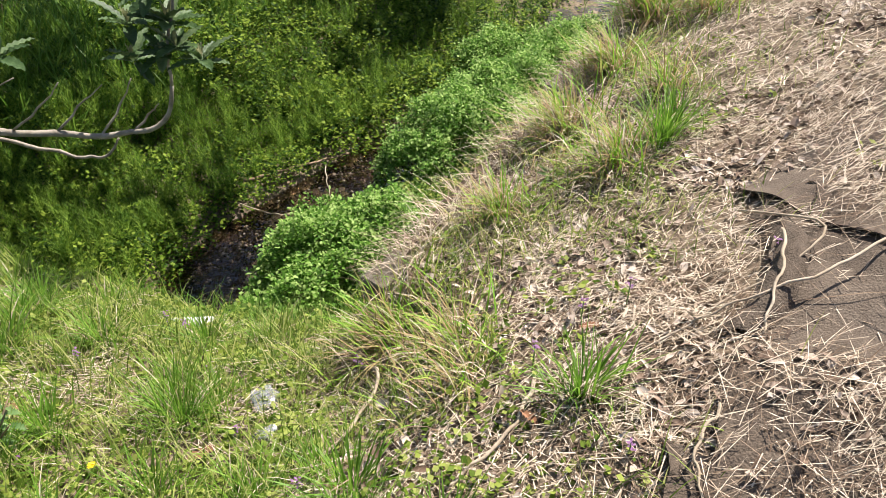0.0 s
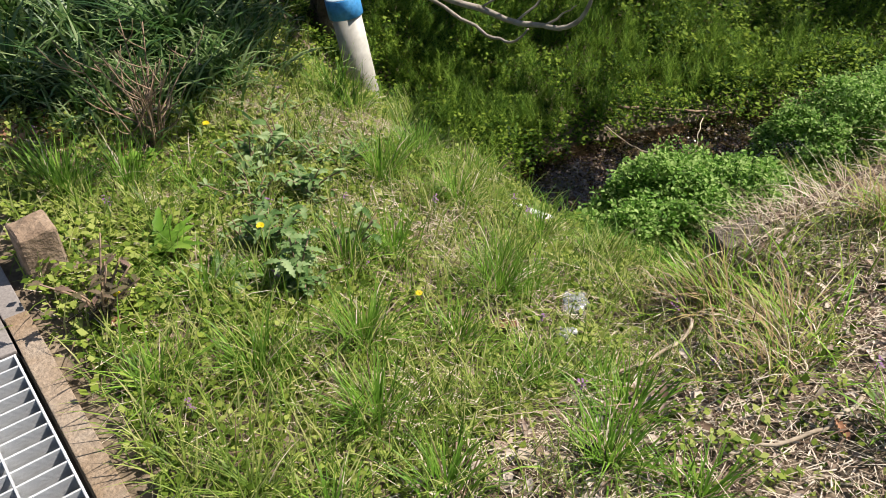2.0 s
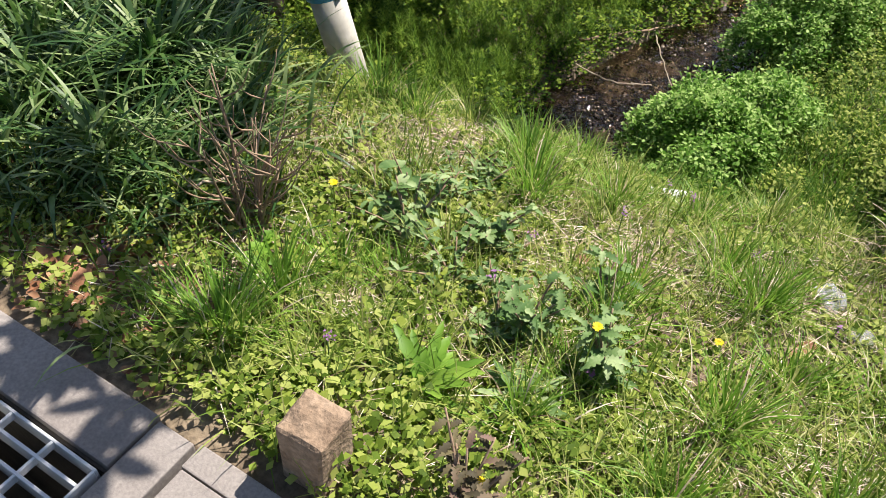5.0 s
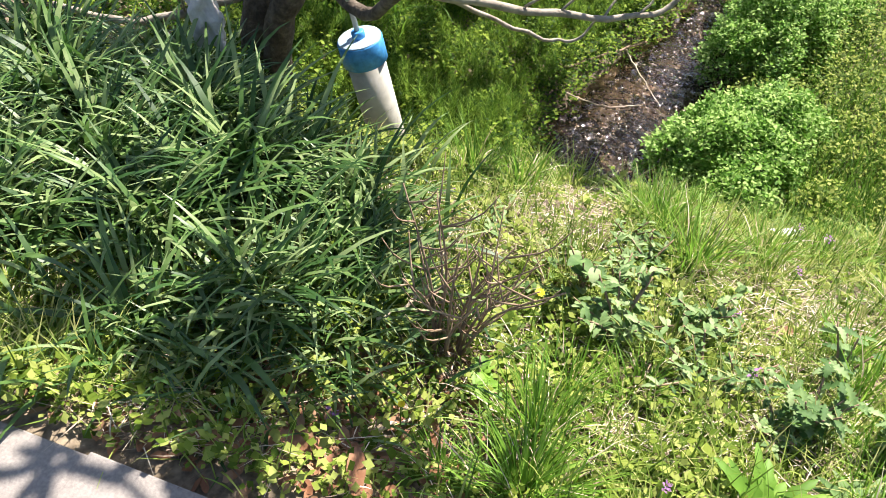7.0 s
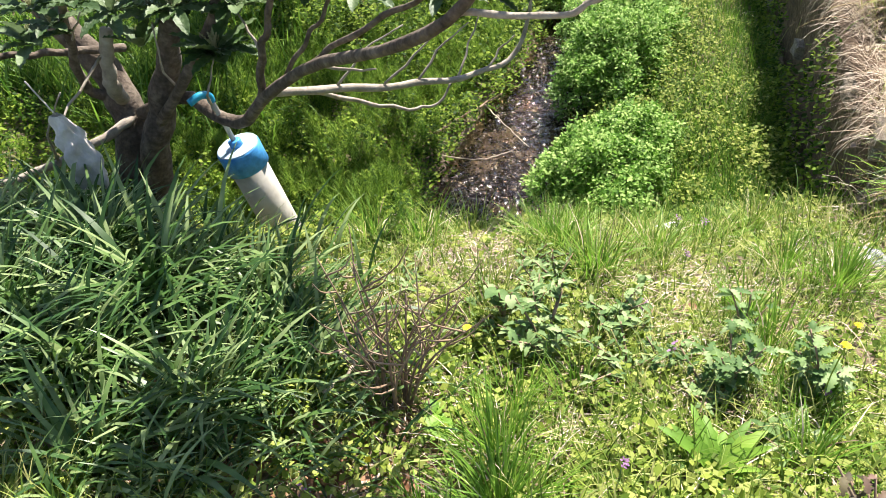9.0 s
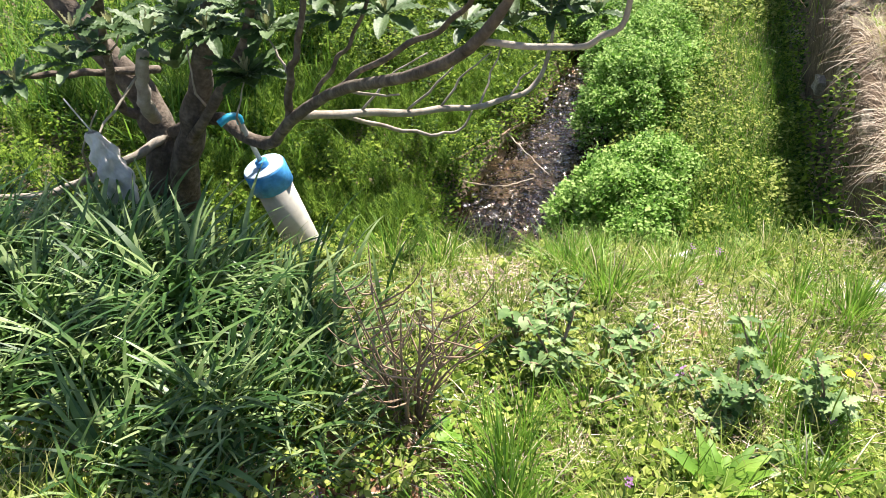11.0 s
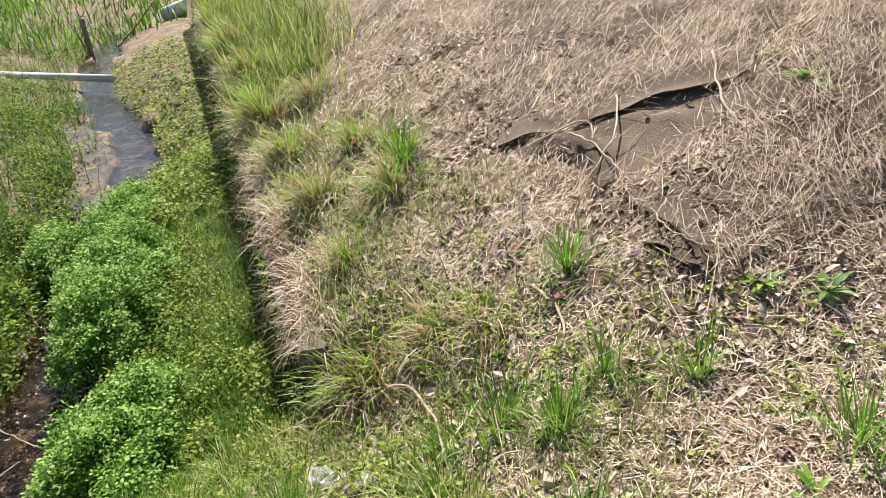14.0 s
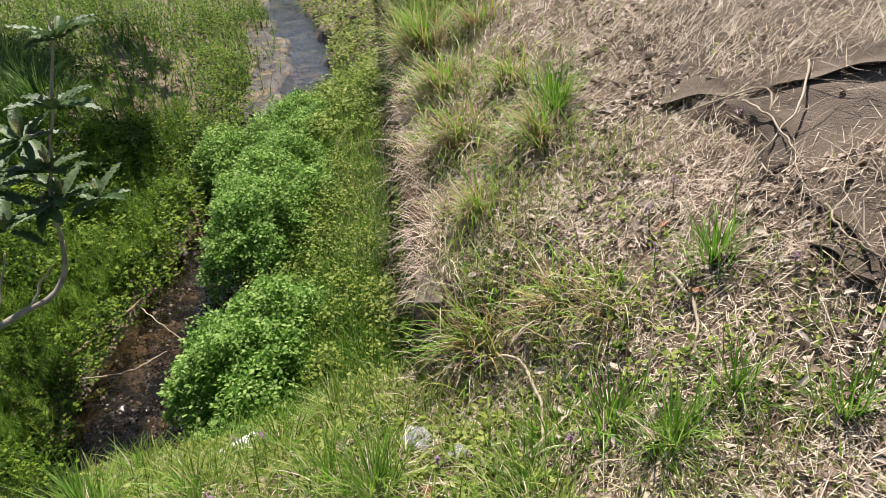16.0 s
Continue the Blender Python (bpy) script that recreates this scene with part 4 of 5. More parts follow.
# bare twigs of the upper crown, added unseen to draw thin shadows on the path
for k in range(20):
    x, y, z = U(.5, 1.5), U(2.0, 3.6), U(1.5, 1.9)
    a, l = U(0, 6.28), U(.3, .6)
    limb("twig", [(x, y, z), (x + .5 * l * math.cos(a), y + .5 * l * math.sin(a), z + .08), (x + l * math.cos(a + .4), y + l * math.sin(a + .4), z + .25)], .011, .005, M_twig, 10, 6)
# fine twigs
for pts in ([(2.4, 2.73, -.11), (2.5, 2.62, .02), (2.52, 2.5, .12)], [(2.15, 3.03, -.01), (2.25, 2.9, .12), (2.3, 2.75, .2)], [(1.65, 2.96, .33), (1.5, 2.8, .38), (1.42, 2.7, .42)],
            [(2.55, 2.43, -.12), (2.62, 2.36, -.04), (2.62, 2.3, .02)], [(2.5, 2.55, -.12), (2.62, 2.5, .0), (2.66, 2.46, .1)], [(2.3, 2.85, -.06), (2.36, 2.7, .06), (2.4, 2.62, .16)], [(1.8, 3.18, .3), (1.95, 3.3, .42)], [(2.2, 4.13, .17), (2.05, 3.95, .36)], [(2.1, 4.32, -.34), (1.95, 4.2, -.1), (1.9, 4.05, .1)],
            [(2.1, 3.54, -.1), (2.0, 3.5, .05), (1.95, 3.42, .22)], [(2.3, 3.75, -.12), (2.12, 3.72, .1), (2.1, 3.7, .3)], [(2.0, 3.9, .2), (1.75, 3.95, .1), (1.72, 3.95, .09)],
            [(2.65, 2.12, .55), (2.62, 2.2, .56)]):
    limb("twig", pts, .006, .003, M_twig, 8, 6)


def loquat_leaf(base, L, W, az, tilt, droop):
    """Long leaves with a midrib groove and side ribs: (n) leaves, 10 cross rows of 3 points."""
    n = len(base); K = 13
    f0 = np.stack([np.cos(az), np.sin(az)], 1)
    s = np.stack([-np.sin(az), np.cos(az), np.zeros(n)], 1)
    p = base.copy(); rows = []
    for i in range(K):
        u = i / (K - 1)
        w = W * np.sin(np.pi * min(1, .08 + u * .92)) ** .7 * .5 * (1 if u < .98 else .1)
        th = tilt - droop * u
        up = np.stack([-f0[:, 0] * np.sin(th), -f0[:, 1] * np.sin(th), np.cos(th)], 1)
        rib = .0035 * (1 if i % 2 else -1)
        rows += [p - s * w[:, None] + up * (w * .35 + rib)[:, None], p - s * (w * .5)[:, None] + up * (w * .14 + rib * .8)[:, None], p - up * .0015,
                 p + s * (w * .5)[:, None] + up * (w * .14 + rib * .8)[:, None], p + s * w[:, None] + up * (w * .35 + rib)[:, None]]
        p = p + np.stack([f0[:, 0] * np.cos(th), f0[:, 1] * np.cos(th), np.sin(th)], 1) * (L / (K - 1))[:, None]
    v = np.stack(rows, 1).reshape(-1, 3)
    o = (np.arange(n) * K * 5)[:, None]
    q = np.concatenate([o + np.array([[i * 5 + j, i * 5 + j + 1, i * 5 + j + 6, i * 5 + j + 5]]) for i in range(K - 1) for j in range(4)])
    return v, [q]


def whorl(c, k=8, L=.16, young=3, tilt=.30, droop=.6):
    az = np.arange(k) * 2.4 + U(0, 6.28)
    b = np.repeat(np.array([c], float), k, 0) + np.stack([np.cos(az) * .008, np.sin(az) * .008, -.012 * np.arange(k) / k * 2], 1)
    old = loquat_leaf(b, U(.75, 1.15, k) * L, U(.30, .38, k) * L, az, N(tilt, .25, k) + .3 * (np.arange(k) < 2), U(.3, 1.0, k) * droop)
    a2 = U(0, 6.28, young)
    yo = loquat_leaf(np.repeat(np.array([c], float), young, 0), U(.35, .55, young) * L, U(.10, .14, young) * L * .8, a2, U(1.0, 1.4, young), U(-.1, .3, young)) if young else None
    return old, yo


WH = [(2.2, 3.87, .34), (2.1, 3.69, .36), (1.95, 3.3, .42), (1.95, 3.4, .24), (2.0, 3.5, .42), (2.1, 2.57, .40), (2.0, 3.94, .42), (1.9, 4.04, .44), (1.9, 3.0, .5), (2.0, 2.85, .48),
      (1.9, 3.59, .51), (1.9, 3.51, .44), (1.95, 3.41, .26), (1.9, 3.27, .45), (1.8, 3.1, .72), (1.9, 3.03, .57), (1.9, 3.74, .43), (1.6, 2.6, .82), (1.4, 2.35, .85),
      (2.65, 2.41, .21), (2.65, 2.17, .30), (2.65, 2.397, .374), (2.65, 2.05, .26), (2.65, 1.99, .89), (2.65, 2.07, .645), (2.65, 2.18, .414), (2.65, 2.247, .26), (2.65, 2.233, .546), (2.1, 4.12, .3), (2.3, 3.6, .55), (2.2, 3.3, .7),
      (1.72, 3.3, .6), (2.05, 4.2, .25), (1.95, 4.4, .2), (2.15, 3.8, .2)]
old, yng = [], []
for c in WH:
    a, b = whorl(c, int(U(8, 12)), U(.14, .18), 4)
    old.append(a); yng.append(b)
# hanging leaves close to the path, at the end of the long low branch
for c in ((.84, 2.06, 1.05), (.80, 1.98, 1.08), (.95, 2.35, 1.10), (.84, 2.18, 1.07), (.9, 2.26, 1.06), (1.0, 2.47, 1.07), (1.02, 2.4, 1.03)):
    a, b = whorl(c, 5, .13, 1, -.8, .5)
    old.append(a); yng.append(b)
# upper crown, unseen: whorls added above the views to shade the bank and path
for n, lo, hi, l0, l1 in ((66, (4.2, 2.9, 1.0), (6.8, 4.9, 2.3), .15, .20), (32, (4.2, 2.9, 1.0), (6.0, 4.2, 1.8), .15, .20), (12, (2.6, 3.9, 1.2), (3.6, 5.2, 2.3), .15, .20),
                          (35, (.35, 2.1, 1.45), (1.5, 3.7, 2.3), .10, .13), (24, (3.0, 2.6, 1.5), (4.6, 4.2, 2.5), .15, .20), (8, (.45, 1.6, 1.6), (1.2, 2.2, 2.0), .10, .13), (13, (.95, 1.75, 1.6), (1.85, 2.45, 2.1), .11, .15), (16, (4.8, 1.7, 1.3), (5.8, 2.6, 1.75), .13, .18), (12, (1.3, 2.3, 1.65), (2.3, 3.1, 2.3), .12, .17)):
    for i in range(n):
        a, b = whorl(tuple(U(p, q) for p, q in zip(lo, hi)), 8, U(l0, l1), 1)
        old.append(a); yng.append(b)
v, f = joined(old)
crown = part_np("crown", v - TO, f, M_loq, tree, "long dark ribbed leaves in whorls", True)
v, f = joined(yng)
part_np("young_leaves", v - TO, f, M_loqback, tree, "upright pale yellow young leaves", True)

# a second tree up the far bank, added out of view to shade the stream side
TO = np.array((8.8, 4.9, -.75))
tree2 = new("unseen_shade_tree"); tree2.location = TO
tagged(tree2, "unseen evergreen tree added on the far bank upstream to cast shade", "tree")
limb("trunk", [(8.8, 4.9, -1.0), (8.75, 4.8, .2), (8.7, 4.6, 1.2), (8.8, 4.3, 2.4)], .11, .05, parent=tree2)
for pts in ([(8.74, 4.75, .7), (8.2, 4.0, 1.5), (8.4, 3.0, 2.1)], [(8.7, 4.6, 1.2), (10.3, 3.9, 1.9), (12.0, 3.0, 2.3)], [(8.72, 4.5, 1.6), (8.7, 3.6, 2.3), (8.8, 2.6, 2.7)]):
    limb("branch", pts, .05, .015, parent=tree2)
old = [whorl((U(8.6, 13.0), U(1.6, 4.8), U(1.8, 3.2)), 8, U(.22, .32), 0)[0] for i in range(190)]
v, f = joined(old)
part_np("crown", v - TO, f, M_loq, tree2, "dark leaves in whorls", True)

# ---- weed mat on the bank ----
def sheet(name, a, b, c, d, nu, nv, label, lift=.018, lip=0.0, seed=1, parent=None):
    """A sheet of matting between four plan corners, draped on the bank with wrinkles; lip raises its first edge."""
    u, v = np.meshgrid(np.linspace(0, 1, nu), np.linspace(0, 1, nv), indexing="ij")
    P = ((1 - u) * (1 - v))[..., None] * np.array(a) + (u * (1 - v))[..., None] * np.array(b) + (u * v)[..., None] * np.array(c) + ((1 - u) * v)[..., None] * np.array(d)
    e = .05 * (vnoise(u * 6, v * 6, 1, seed) - .5) + .02 * (vnoise(u * 20, v * 20, 1, seed + 1) - .5)
    x, y = P[..., 0] + e, P[..., 1] + .7 * e
    z = land(x, y) + lift + .030 * (vnoise(x + y * .4, y, 4, seed + 2) - .5) + .02 * (vnoise(x * .6 + y, y - x, 9, seed + 3) - .5)
    z = z + lip * np.exp(-v * 14) * (.5 + vnoise(u * 5, u * 0, 1, seed + 4))
    z[:, -1] -= .03; z[0] -= .02; z[-1] -= .02
    i = (np.arange(nu - 1)[:, None] * nv + np.arange(nv - 1)[None]).ravel()
    top = np.stack([x, y, z], -1).reshape(-1, 3)
    q = np.stack([i, i + nv, i + nv + 1, i + 1], 1)
    n = len(top)
    edge = np.concatenate([np.arange(nu) * nv, (nu - 1) * nv + np.arange(nv), (np.arange(nu) * nv + nv - 1)[::-1], np.arange(nv)[::-1]])
    side = np.stack([edge[:-1], edge[1:], edge[1:] + n, edge[:-1] + n], 1)
    return part_np(name, np.concatenate([top, top - [0, 0, .004]]), [np.concatenate([q, (q + n)[:, ::-1], side])], M_mat, parent, label, True)


wm = new("weed_mat"); tagged(wm, "worn brown fibre weed mat, creased and half covered with straw", "ground sheet")
sheet("lower_sheet", (2.15, -.34), (1.02, -.16), (.95, -1.5), (1.75, -1.2), 50, 40, "", .016, .03, 3, wm)
sheet("upper_sheet", (2.24, -.20), (1.52, -.88), (2.9, -3.2), (5.2, -2.0), 60, 60, "", .018, .034, 11, wm)
sheet("loose_corner", (1.22, -.10), (1.0, -.13), (.90, -.42), (1.2, -.36), 18, 18, "", .024, .014, 17, wm)
# the standing fold
fp = spline([(2.10, -.28, 0), (1.88, -.34, 0), (1.66, -.30, 0), (1.53, -.22, 0)], 24)
rows3 = []
for k, (dx, dz) in enumerate(((-.05, .0), (-.025, .05), (.0, .075), (.035, .055), (.06, .0))):
    hgt = np.sin(np.linspace(.25, 2.9, 24)) ** .6
    px_, py_ = fp[:, 0] + dx * .3, fp[:, 1] + dx
    rows3.append(np.stack([px_, py_, land(px_, py_) + .015 + dz * hgt + .006 * np.sin(np.arange(24) * 1.7 + k)], 1))
i = np.arange(23)
part_np("fold", np.concatenate(rows3), np.concatenate([np.stack([i + r * 24, i + 1 + r * 24, i + 1 + (r + 1) * 24, i + (r + 1) * 24], 1) for r in range(4)]), M_mat, wm, "raised crease", True)


# ---- sticks and stalks ----
def stick(pts, r0, r1, label, material=None, name="dry_stick", lay=True, n=22):
    p = spline([(x, y, (land(x, y) if lay else 0) + z) for x, y, z in pts], n)
    u = np.linspace(0, 1, n)
    p = p + np.stack([.004 * np.sin(u * 31 + pts[0][0] * 50), .004 * np.sin(u * 23 + 2), .003 * np.sin(u * 41)], 1)
    v, f = tube_np(p, r0 + (r1 - r0) * u, 7)
    return tagged(part_np(name, v, f, material or M_stick, smooth=True), label, "stick")


stick([(1.60, .80, .05), (1.52, .71, .08), (1.36, .69, .06), (1.20, .72, .05), (.98, .80, .02)], .0065, .004, "pale curved dry stalk lying on the grass")
stick([(1.40, .22, .03), (1.22, .24, .035), (1.05, .34, .03)], .006, .004, "short pale dry stalk on the straw")
stick([(2.10, -.20, .05), (1.86, -.40, .10), (1.65, -.20, .05), (1.50, -.02, .03), (1.35, .12, .03)], .0038, .0025, "long thin bent twig lying over the mat")
stick([(1.95, -.62, .05), (1.72, -.42, .08), (1.62, -.25, .08), (1.58, -.12, .04)], .0045, .0028, "crooked pale root across the mat")
stick([(1.86, -.30, .11), (1.72, -.30, .10), (1.58, -.28, .08), (1.50, -.27, .05)], .005, .0025, "splintered pale wood sliver on the crease")
stick([(1.75, -.95, .06), (1.45, -.70, .06), (1.20, -.62, .05)], .005, .004, "thin dry twig on the mat")
stick([(1.28, -.20, .06), (1.15, -.16, .07), (1.02, -.20, .05)], .004, .0025, "bent dry twig on the mat's corner")
stick([(4.55, 2.50, -1.37), (4.30, 2.36, -1.38), (4.02, 2.17, -1.42)], .005, .0025, "thin stick lying across the shallow water", lay=False)
stick([(3.75, 2.78, -1.33), (3.80, 2.5, -1.39), (3.95, 2.28, -1.41)], .005, .003, "thin bare stick reaching into the water", lay=False)
stick([(3.95, 2.82, -1.28), (4.3, 2.62, -1.32), (4.7, 2.38, -1.36)], .012, .008, "brown root along the cut edge of the stream", M_twigbrown, lay=False)
stick([(.80, 2.72, .10), (.70, 2.66, .12), (.60, 2.72, .10)], .006, .004, "short broken pale twig")
stick([(.30, 2.62, .02), (.42, 2.50, .03), (.56, 2.42, .02)], .005, .003, "small dry twig on bare soil")

# ---- stones in the retaining wall ----
shapes = []
for k in range(6):
    bm = box(-.5, .5, -.5, .5, -.5, .5, .14, 2, 0, 1)
    for vv in bm.verts:
        vv.co += Vector(noise.noise_vector(vv.co * 2.1 + Vector((k * 7, 0, 0)))) * .16
    me = bpy.data.meshes.new("stone"); bm.to_mesh(me); bm.free(); me.materials.append(M_stone); shapes.append(me)
for (x, dy, z, sx, sy, sz, k, a) in [(2.42, -.03, -.20, .16, .14, .09, 0, 8), (3.55, -.03, -.06, .17, .14, .09, 1, -6), (5.95, -.04, .12, .20, .16, .10, 2, 4), (6.9, -.04, .2, .18, .15, .10, 3, 0), (4.9, -.05, .0, .16, .14, .09, 4, 9)]:
    o = new("stone", shapes[k]); o.parent = wall; o.matrix_basis = pose(x, wall_y(x) + dy, z, 4, -3, a - 11) @ Matrix.Diagonal((sx, sy, sz, 1))
    tagged(o, "pale loose coping stone")
for i in range(16):
    x = 1.95 + 9 * rng.random() ** 1.3
    z = -1.3 + 1.05 * rng.random() * (1 + .05 * x)
    o = new("stone", shapes[i % 6]); o.parent = wall
    o.matrix_basis = pose(x, float(wall_y(x)) - .035, z, U(-10, 10), U(-8, 8), -11 + U(-8, 8)) @ Matrix.Diagonal((U(.12, .24), U(.08, .12), U(.08, .15), 1))


# ---- weeds with leaves one can tell apart ----
def lobed(base, L, W, az, tilt, droop, lobes=4, depth=.5):
    """Leaves with toothed lobes along both sides."""
    n = len(base); K = 2 * lobes + 3
    f0 = np.stack([np.cos(az), np.sin(az)], 1)
    s = np.stack([-np.sin(az), np.cos(az), np.zeros(n)], 1)
    p = base.copy(); rows = []
    for i in range(K):
        u = i / (K - 1)
        w = W * .5 * (np.sin(np.pi * (.12 + .86 * u)) ** .8) * (1 if i % 2 else 1 - depth)
        th = tilt - droop * u
        up = np.stack([-f0[:, 0] * np.sin(th), -f0[:, 1] * np.sin(th), np.cos(th)], 1)
        rows += [p - s * w[:, None] + up * (w * .3)[:, None], p, p + s * w[:, None] + up * (w * .3)[:, None]]
        p = p + np.stack([f0[:, 0] * np.cos(th), f0[:, 1] * np.cos(th), np.sin(th)], 1) * (L / (K - 1))[:, None]
    v = np.stack(rows, 1).reshape(-1, 3)
    o = (np.arange(n) * K * 3)[:, None]
    return v, [np.concatenate([o + np.array([[i * 3 + j, i * 3 + j + 1, i * 3 + j + 4, i * 3 + j + 3]]) for i in range(K - 1) for j in range(2)])]


def weed(name, x, y, h, stems, nl, L, W, material, label, category, lobes=4, depth=.5, spread=.12, group="", stem_mat=None):
    """An upright leafy weed: stems, and leaves along them."""
    z0 = float(land(x, y))
    ob = new(name); ob.location = (x, y, z0)
    items = []
    for i in range(stems):
        a = U(0, 6.28); top = np.array([np.cos(a) * spread * U(.3, 1), np.sin(a) * spread * U(.3, 1), h * U(.75, 1.1)])
        pts = spline([(0, 0, 0), tuple(top * [.35, .35, .55]), tuple(top)], 8)
        v, f = tube_np(pts, np.linspace(.005, .002, 8), 5)
        part_np("stem", v, f, stem_mat or M_twigbrown, ob, smooth=True)
        k = nl
        t = U(.15, 1, k); base = np.stack([np.interp(t, np.linspace(0, 1, 8), pts[:, c]) for c in range(3)], 1)
        items.append(lobed(base, U(.6, 1.1, k) * L, U(.7, 1.1, k) * W, U(0, 6.28, k), U(.0, .7, k), U(.2, 1.1, k), lobes, depth))
    v, f = joined(items)
    part_np("foliage", v, f, material, ob)
    return tagged(ob, label, category, group)


weed("sow_thistle", .68, 1.70, .15, 7, 15, .058, .028, M_herb, "grey-green weed with jagged lobed leaves", "weed", 4, .55, .13, "jagged weeds on the verge")
weed("sow_thistle", .66, 1.49, .17, 7, 14, .058, .028, M_herb, "tall grey-green weed with jagged lobed leaves", "weed", 4, .55, .10, "jagged weeds on the verge")
weed("sow_thistle", .92, 1.60, .15, 5, 10, .055, .028, M_herb, "small grey-green weed with jagged lobed leaves", "weed", 4, .5, .10, "jagged weeds on the verge")
weed("dock", .86, 2.15, .18, 12, 16, .045, .019, M_herb, "dark leafy weed with broad leaves", "weed", 3, .3, .16, "broad-leaved weeds")
weed("dock", 1.04, 2.27, .20, 3, 5, .065, .038, M_herb, "broad pale grey-green leaves of a tall weed", "weed", 2, .05, .10, "broad-leaved weeds")
weed("dock", .98, 1.95, .15, 9, 14, .042, .02, M_herb, "low dark leafy weed with broad leaves", "weed", 3, .3, .15, "broad-leaved weeds")
for i in range(12):
    weed("dock" if i % 2 else "sow_thistle", U(.55, 1.35), U(1.35, 2.6), U(.06, .13), 6, 13, U(.028, .044), U(.011, .018), M_herb,
         "low leafy green weed among the verge grass", "weed", 3 + i % 2, U(.2, .5), U(.10, .18), "low weeds on the verge")
weed("purple_weed", .15, 1.57, .20, 9, 9, .045, .019, M_purpleleaf, "purplish spindly weed growing at the path's edge", "weed", 4, .5, .13)
weed("bramble", .56, 2.43, .10, 3, 5, .06, .04, M_fresh, "young bright green bramble leaves near the path", "weed", 3, .3, .10)
for x, y, n, L, lab in ((.38, 1.80, 22, .15, "bright green flat leaf rosette beside the post"), (.86, -.25, 16, .09, "small bright green rosette on the straw"), (.73, -.38, 16, .10, "grey-green starry rosette on the bank"),
                   (1.31, -.98, 18, .13, "leafy green rosette high on the bank"), (.47, -.36, 14, .10, "green rosette at the bank's foot"), (.48, 1.60, 20, .12, "dark green leaf rosette on the verge"), (.30, .20, 12, .08, "small rosette on bare ground"),
                   (2.7, .25, 24, .10, "grey-green leafy weed on the bank's edge"), (2.5, .42, 18, .08, "grey-green weed beside a sedge tuft")):
    az = np.arange(n) * 2.4 + N(0, .2, n)
    b = np.repeat(np.array([[x, y, float(land(x, y)) + .012]]), n, 0)
    v, f = lobed(b, U(.6, 1.05, n) * L, U(.2, .3, n) * L, az, U(.15, .9, n), U(.3, .9, n), 3, .3)
    tagged(part_np("leaf_rosette", v, f, M_herb if "grey" in lab or "dark" in lab else M_fresh), lab, "weed", "leaf rosettes")

# dry leafless shrub
sh = new("dry_shrub"); sh.location = (.66, 2.55, float(land(.66, 2.55)))
tagged(sh, "leafless brown twiggy shrub standing dead among green weeds", "shrub")
for i in range(13):
    a = U(0, 6.28); r = U(.05, .30); h = U(.26, .54)
    tip = np.array([np.cos(a) * r, np.sin(a) * r, h])
    pts = spline([(np.cos(a) * .03, np.sin(a) * .03, -.02), tuple(tip * [.4, .4, .5] + N(0, .015, 3)), tuple(tip)], 12)
    its = [tube_np(pts, np.linspace(.0048, .0018, 12), 6)]
    for j in range(5):
        s0 = pts[int(U(3, 11))]; a2 = U(0, 6.28); l = U(.06, .16)
        its.append(tube_np(spline([tuple(s0), tuple(s0 + l * np.array([np.cos(a2) * .6, np.sin(a2) * .6, .45])), tuple(s0 + l * np.array([np.cos(a2) * .9, np.sin(a2) * .9, 1.0]))], 6), np.linspace(.0028, .0012, 6), 5))
    v, f = joined(its)
    part_np("stem", v, f, M_twigbrown, sh, smooth=True)


# ---- flowers ----
def flower(x, y, z, r, label):
    g = float(land(x, y)); z = max(z, g + .03)
    ob = new("yellow_flower"); ob.location = (x, y, g)
    v, f = tube_np(spline([(0, 0, 0), (.008, .004, (z - g) * .5), (0, 0, z - g)], 6), [.0018] * 6, 5)
    part_np("stem", v, f, M_grass, ob)
    n = 14; az = np.arange(n) * 2 * np.pi / n
    v, f = leaves(np.repeat(np.array([[0, 0, z - g]]), n, 0), U(.85, 1, n) * r, r * .42, az, U(.15, .5, n), .1)
    part_np("flower_head", v, f, M_yellow, ob)
    return tagged(ob, label, "flower", "yellow flowers")


for x, y, z, r in ((.80, 2.360, -.07, .015), (.575, 1.515, .13, .014), (.19, 1.56, .06, .012), (.33, 2.545, -.02, .010), (.95, 1.29, -.16, .014)):
    flower(x, y, z, r, "single yellow dandelion-like flower among the weeds")
for i in range(26):
    if i < 17:
        x, y = U(.15, 1.7), U(1.0, 3.4)
    else:
        x, y = U(1.0, 2.2), U(-.4, .9)
    g = float(land(x, y)); n = 12; h = U(.05, .12)
    az = U(0, 6.28, n)
    v, f = leaves(np.column_stack([N(0, .006, (n, 2)), U(-.02, .01, n) + h]), U(.007, .013, n), U(.004, .007, n), az, U(-.3, .7, n), .2)
    ob = new("purple_flower"); ob.location = (x, y, g)
    part_np("flower_head", v, f, M_purple, ob)
    v, f = tube_np(np.array([(0, 0, 0), (.004, 0, h * .5), (0, 0, h)]), [.002] * 3, 5)
    part_np("stem", v, f, M_herb, ob)
    tagged(ob, "small purple wild flower head on a short stem", "flower", "purple flowers")

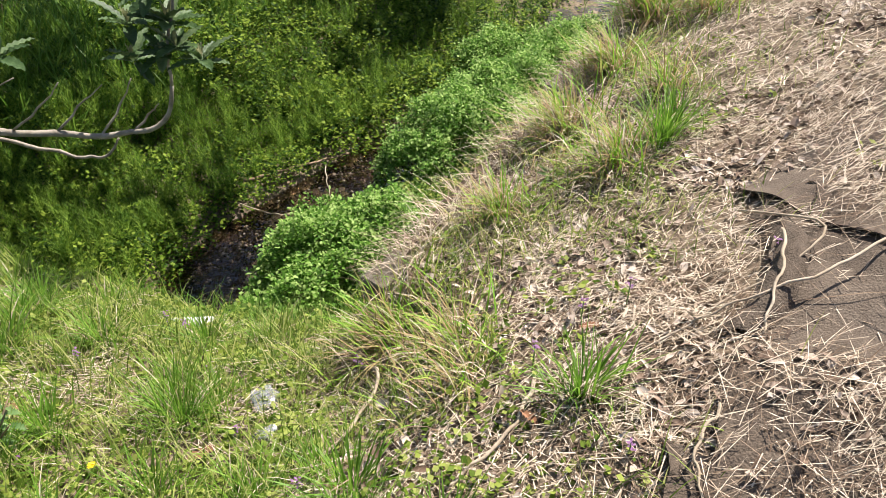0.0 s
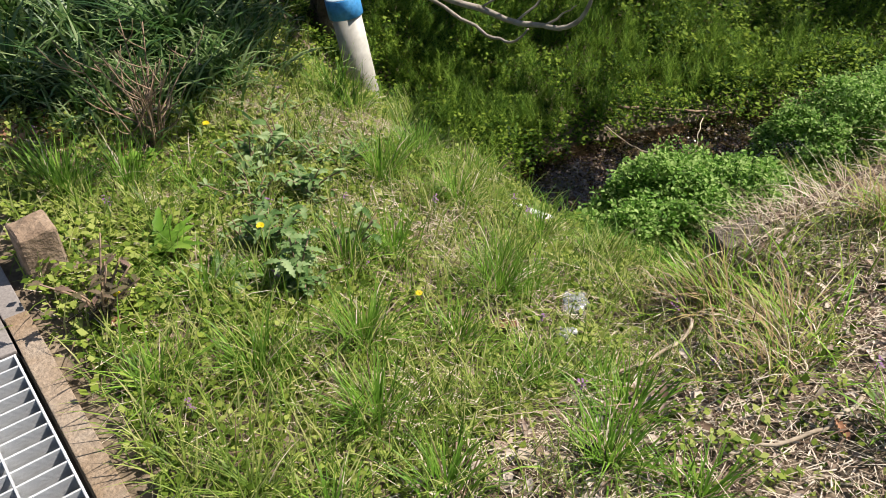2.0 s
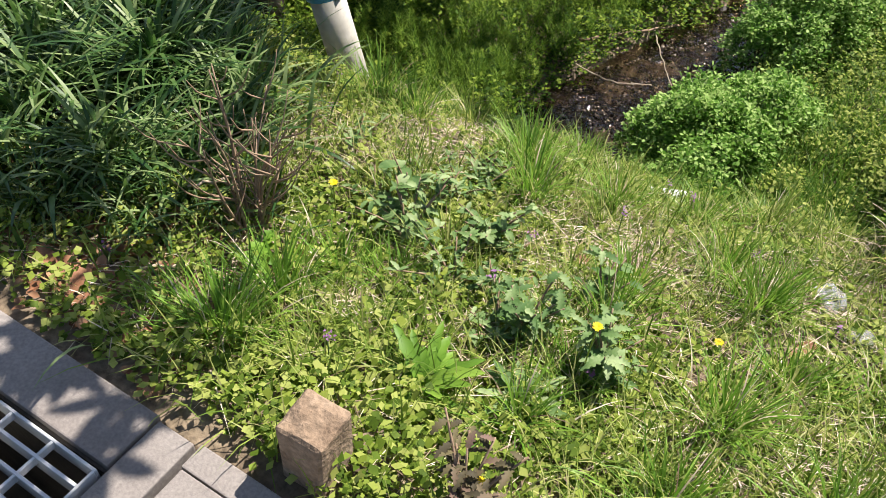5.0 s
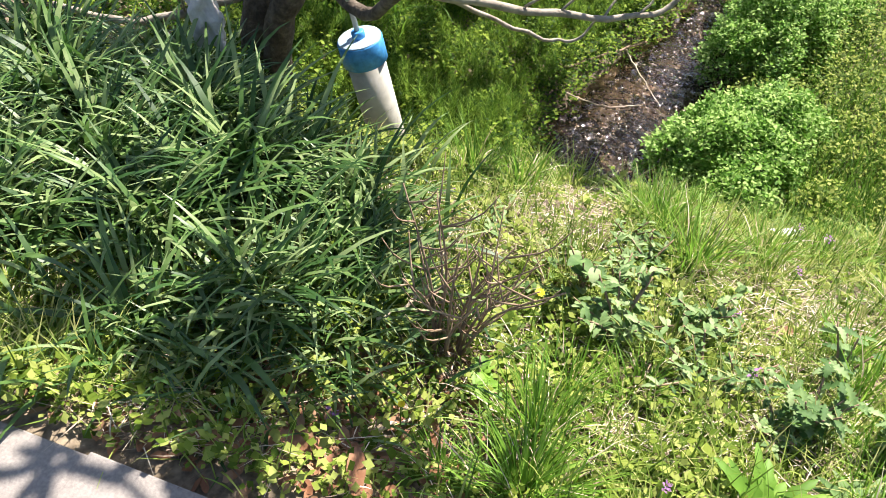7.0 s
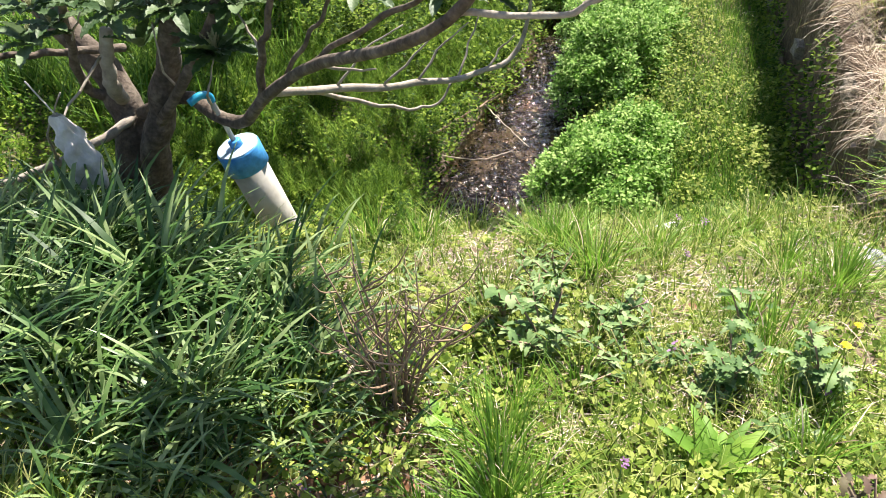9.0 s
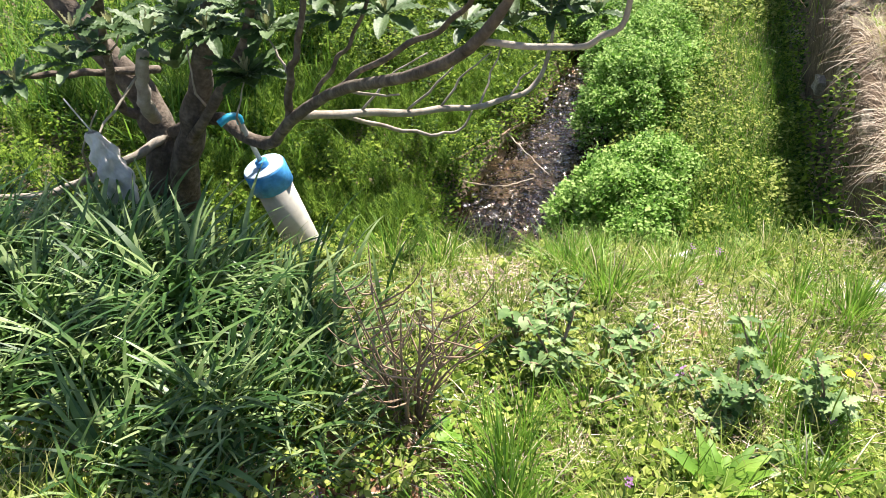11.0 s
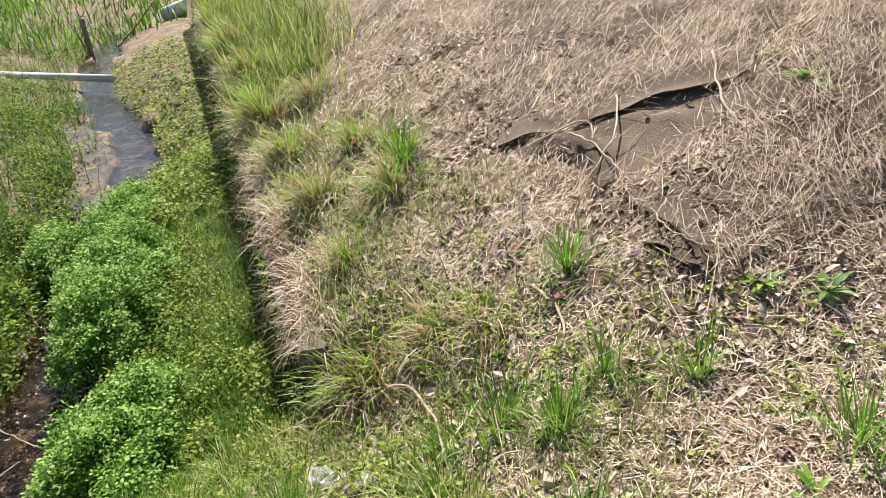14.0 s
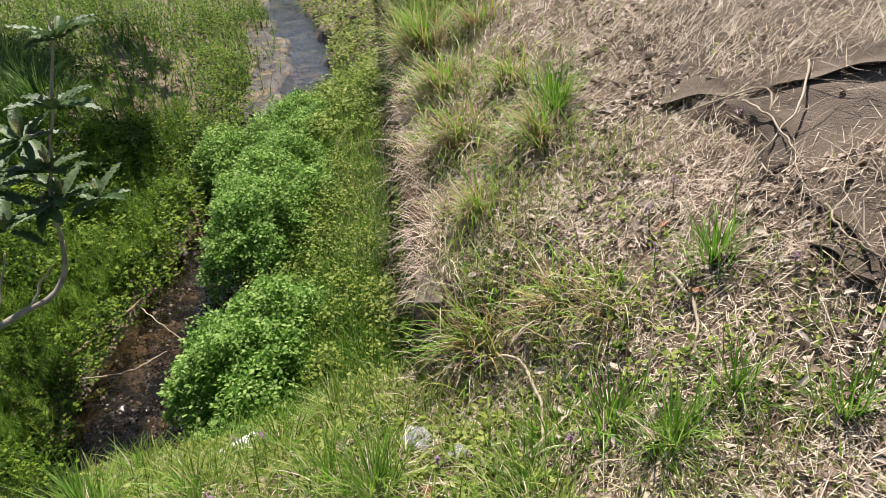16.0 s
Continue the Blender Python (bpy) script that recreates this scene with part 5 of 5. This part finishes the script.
# ---- fallen tree leaves ----
for x, y, L, a in ((1.17, 1.07, .10, 2.6), (.18, 1.50, .09, 1.9), (.10, 2.545, .11, .4), (.15, 2.665, .10, 1.2), (.20, 2.505, .09, 2.8), (1.07, 1.76, .10, 5), (1.25, .18, .06, 1), (.33, 2.785, .08, 4), (.45, 2.365, .07, 3), (1.62, .10, .06, 2)):
    v, f = loquat_leaf(np.array([[0, 0, .0]]), np.array([L]), np.array([L * .34]), np.array([a]), np.array([.1]), np.array([.35]))
    zz = float(land(x, y)) + .025
    ob = part_np("fallen_leaf", v, f, M_brownleaf, smooth=True); ob.location = (x, y, zz)
    tagged(ob, "curled rust-brown fallen tree leaf on the ground", "leaf", "fallen leaves")


# ---- litter, pipes, pit ----
def crumpled(x, y, r, label, seed):
    bm = bmesh.new()
    bmesh.ops.create_icosphere(bm, subdivisions=3, radius=r)
    for vv in bm.verts:
        vv.co *= 1 + .45 * noise.noise(vv.co * 45 + Vector((seed, 0, 0)))
        vv.co.z *= .55; vv.co.x *= 1.35
    ob = part("plastic_scrap", bm, M_bottle, m=pose(x, y, float(land(x, y)) + r * .5 + .01, 0, 0, seed * 40))
    return tagged(ob, label, "litter", "clear plastic scraps")


crumpled(1.42, 1.06, .042, "crumpled clear plastic scrap lying in the grass", 1)
crumpled(1.27, .96, .034, "small crumpled clear plastic scrap in the grass", 3)

pit = new("drain_stub"); pit.matrix_basis = pose(.845, .525, float(land(.845, .525)) - .01, 0, -28, 15)
tagged(pit, "open black plastic pipe stub sunk in the grass", "pipe")
ro, ri = .058, .052
prof = [(ri, -.10), (ri, .022), (ro, .024), (ro, -.10)]
bm = bmesh.new(); rings = []
for r, z in prof:
    rings.append([bm.verts.new((r * math.cos(k * math.pi / 14), r * math.sin(k * math.pi / 14) * .8, z)) for k in range(28)])
for a, b in zip(rings[:-1], rings[1:]):
    for k in range(28):
        bm.faces.new((a[k], a[(k + 1) % 28], b[(k + 1) % 28], b[k]))
bm.faces.new(rings[0])
part("rim", bm, M_hole, pit)
bm = box(-.07, .07, -.016, .016, -.012, .012, .006, 2, .008, 3)
tagged(part("bark_chip", bm, M_stick, m=pose(.775, .60, float(land(.775, .6)) + .02, 8, 5, -40)), "weathered chip of wood beside the pipe stub", "wood")

v, f = tube_np(np.array([(1.78, 1.82, -.515), (1.895, 1.60, -.53)]), [.024, .024], 16)
tagged(part_np("pipe_end", v, f, M_white, smooth=True), "short white plastic pipe end poking out of the bank", "pipe")
v, f = tube_np(np.array([(17.6, 2.60, -1.10), (14.4, .41, -1.20)]), [.065, .065], 16)
tagged(part_np("overflow_pipe", v, f, M_white, smooth=True), "white plastic pipe lying across to the stream", "pipe")
v, f = tube_np(np.array([(19.6, -2.9, -.62), (20.0, -1.54, -.98)]), [.17, .17], 20)
tagged(part_np("outfall_pipe", v, f, M_white, smooth=True), "pale outfall pipe coming out of the wall", "pipe")
stick([(20.0, -1.40, -.62), (19.8, -.9, -1.0), (19.4, -.25, -1.4)], .03, .025, "long thin pole leaning into the stream", M_twigbrown, "pole", False)
bm = box(-.05, .05, -.05, .05, -.2, .85, .008, 1, .006, 2)
tagged(part("stake", bm, M_stone, m=pose(19.0, .38, -1.45, 4, 8, 10)), "weathered grey stake standing beside the stream", "stake")

# cloth bag caught in the tree
K, S = 22, 28
rows4 = []
for i in range(K):
    u = i / (K - 1)
    wd = .020 + .042 * math.sin(math.pi * min(1, u * .72)) ** .8; dp = .010 + .028 * math.sin(math.pi * min(1, u * .9)) + .006
    ang = np.linspace(0, 2 * np.pi, S, endpoint=False)
    fold = 1 + .38 * np.sin(ang * 4 + u * 4) * (.3 + .7 * u) + .16 * np.sin(ang * 7 - u * 9) + .16 * np.sin(ang * 3 + u * 23)
    rows4.append(np.stack([np.cos(ang) * dp * fold + .02 * math.sin(u * 3), np.sin(ang) * wd * fold - .045 * u, -.31 * u + .018 * np.sin(ang * 2 + 1) * u], 1))
v = np.concatenate(rows4)
i, j = np.arange(K - 1)[:, None] * S, np.arange(S)[None]
q = np.stack([i + j, i + (j + 1) % S, i + S + (j + 1) % S, i + S + j], -1).reshape(-1, 4)
bag = part_np("cloth_bag", v, [q], M_bag, smooth=True); bag.location = (1.71, 3.93, .07)
tagged(bag, "crumpled dirty grey cloth bag hanging from a branch", "bag")
v, f = tube_np(spline([(0, 0, 0), (.0, .03, .06), (-.01, .06, .14)], 8), [.003] * 8, 6)
part_np("string", v, f, M_bag, bag)
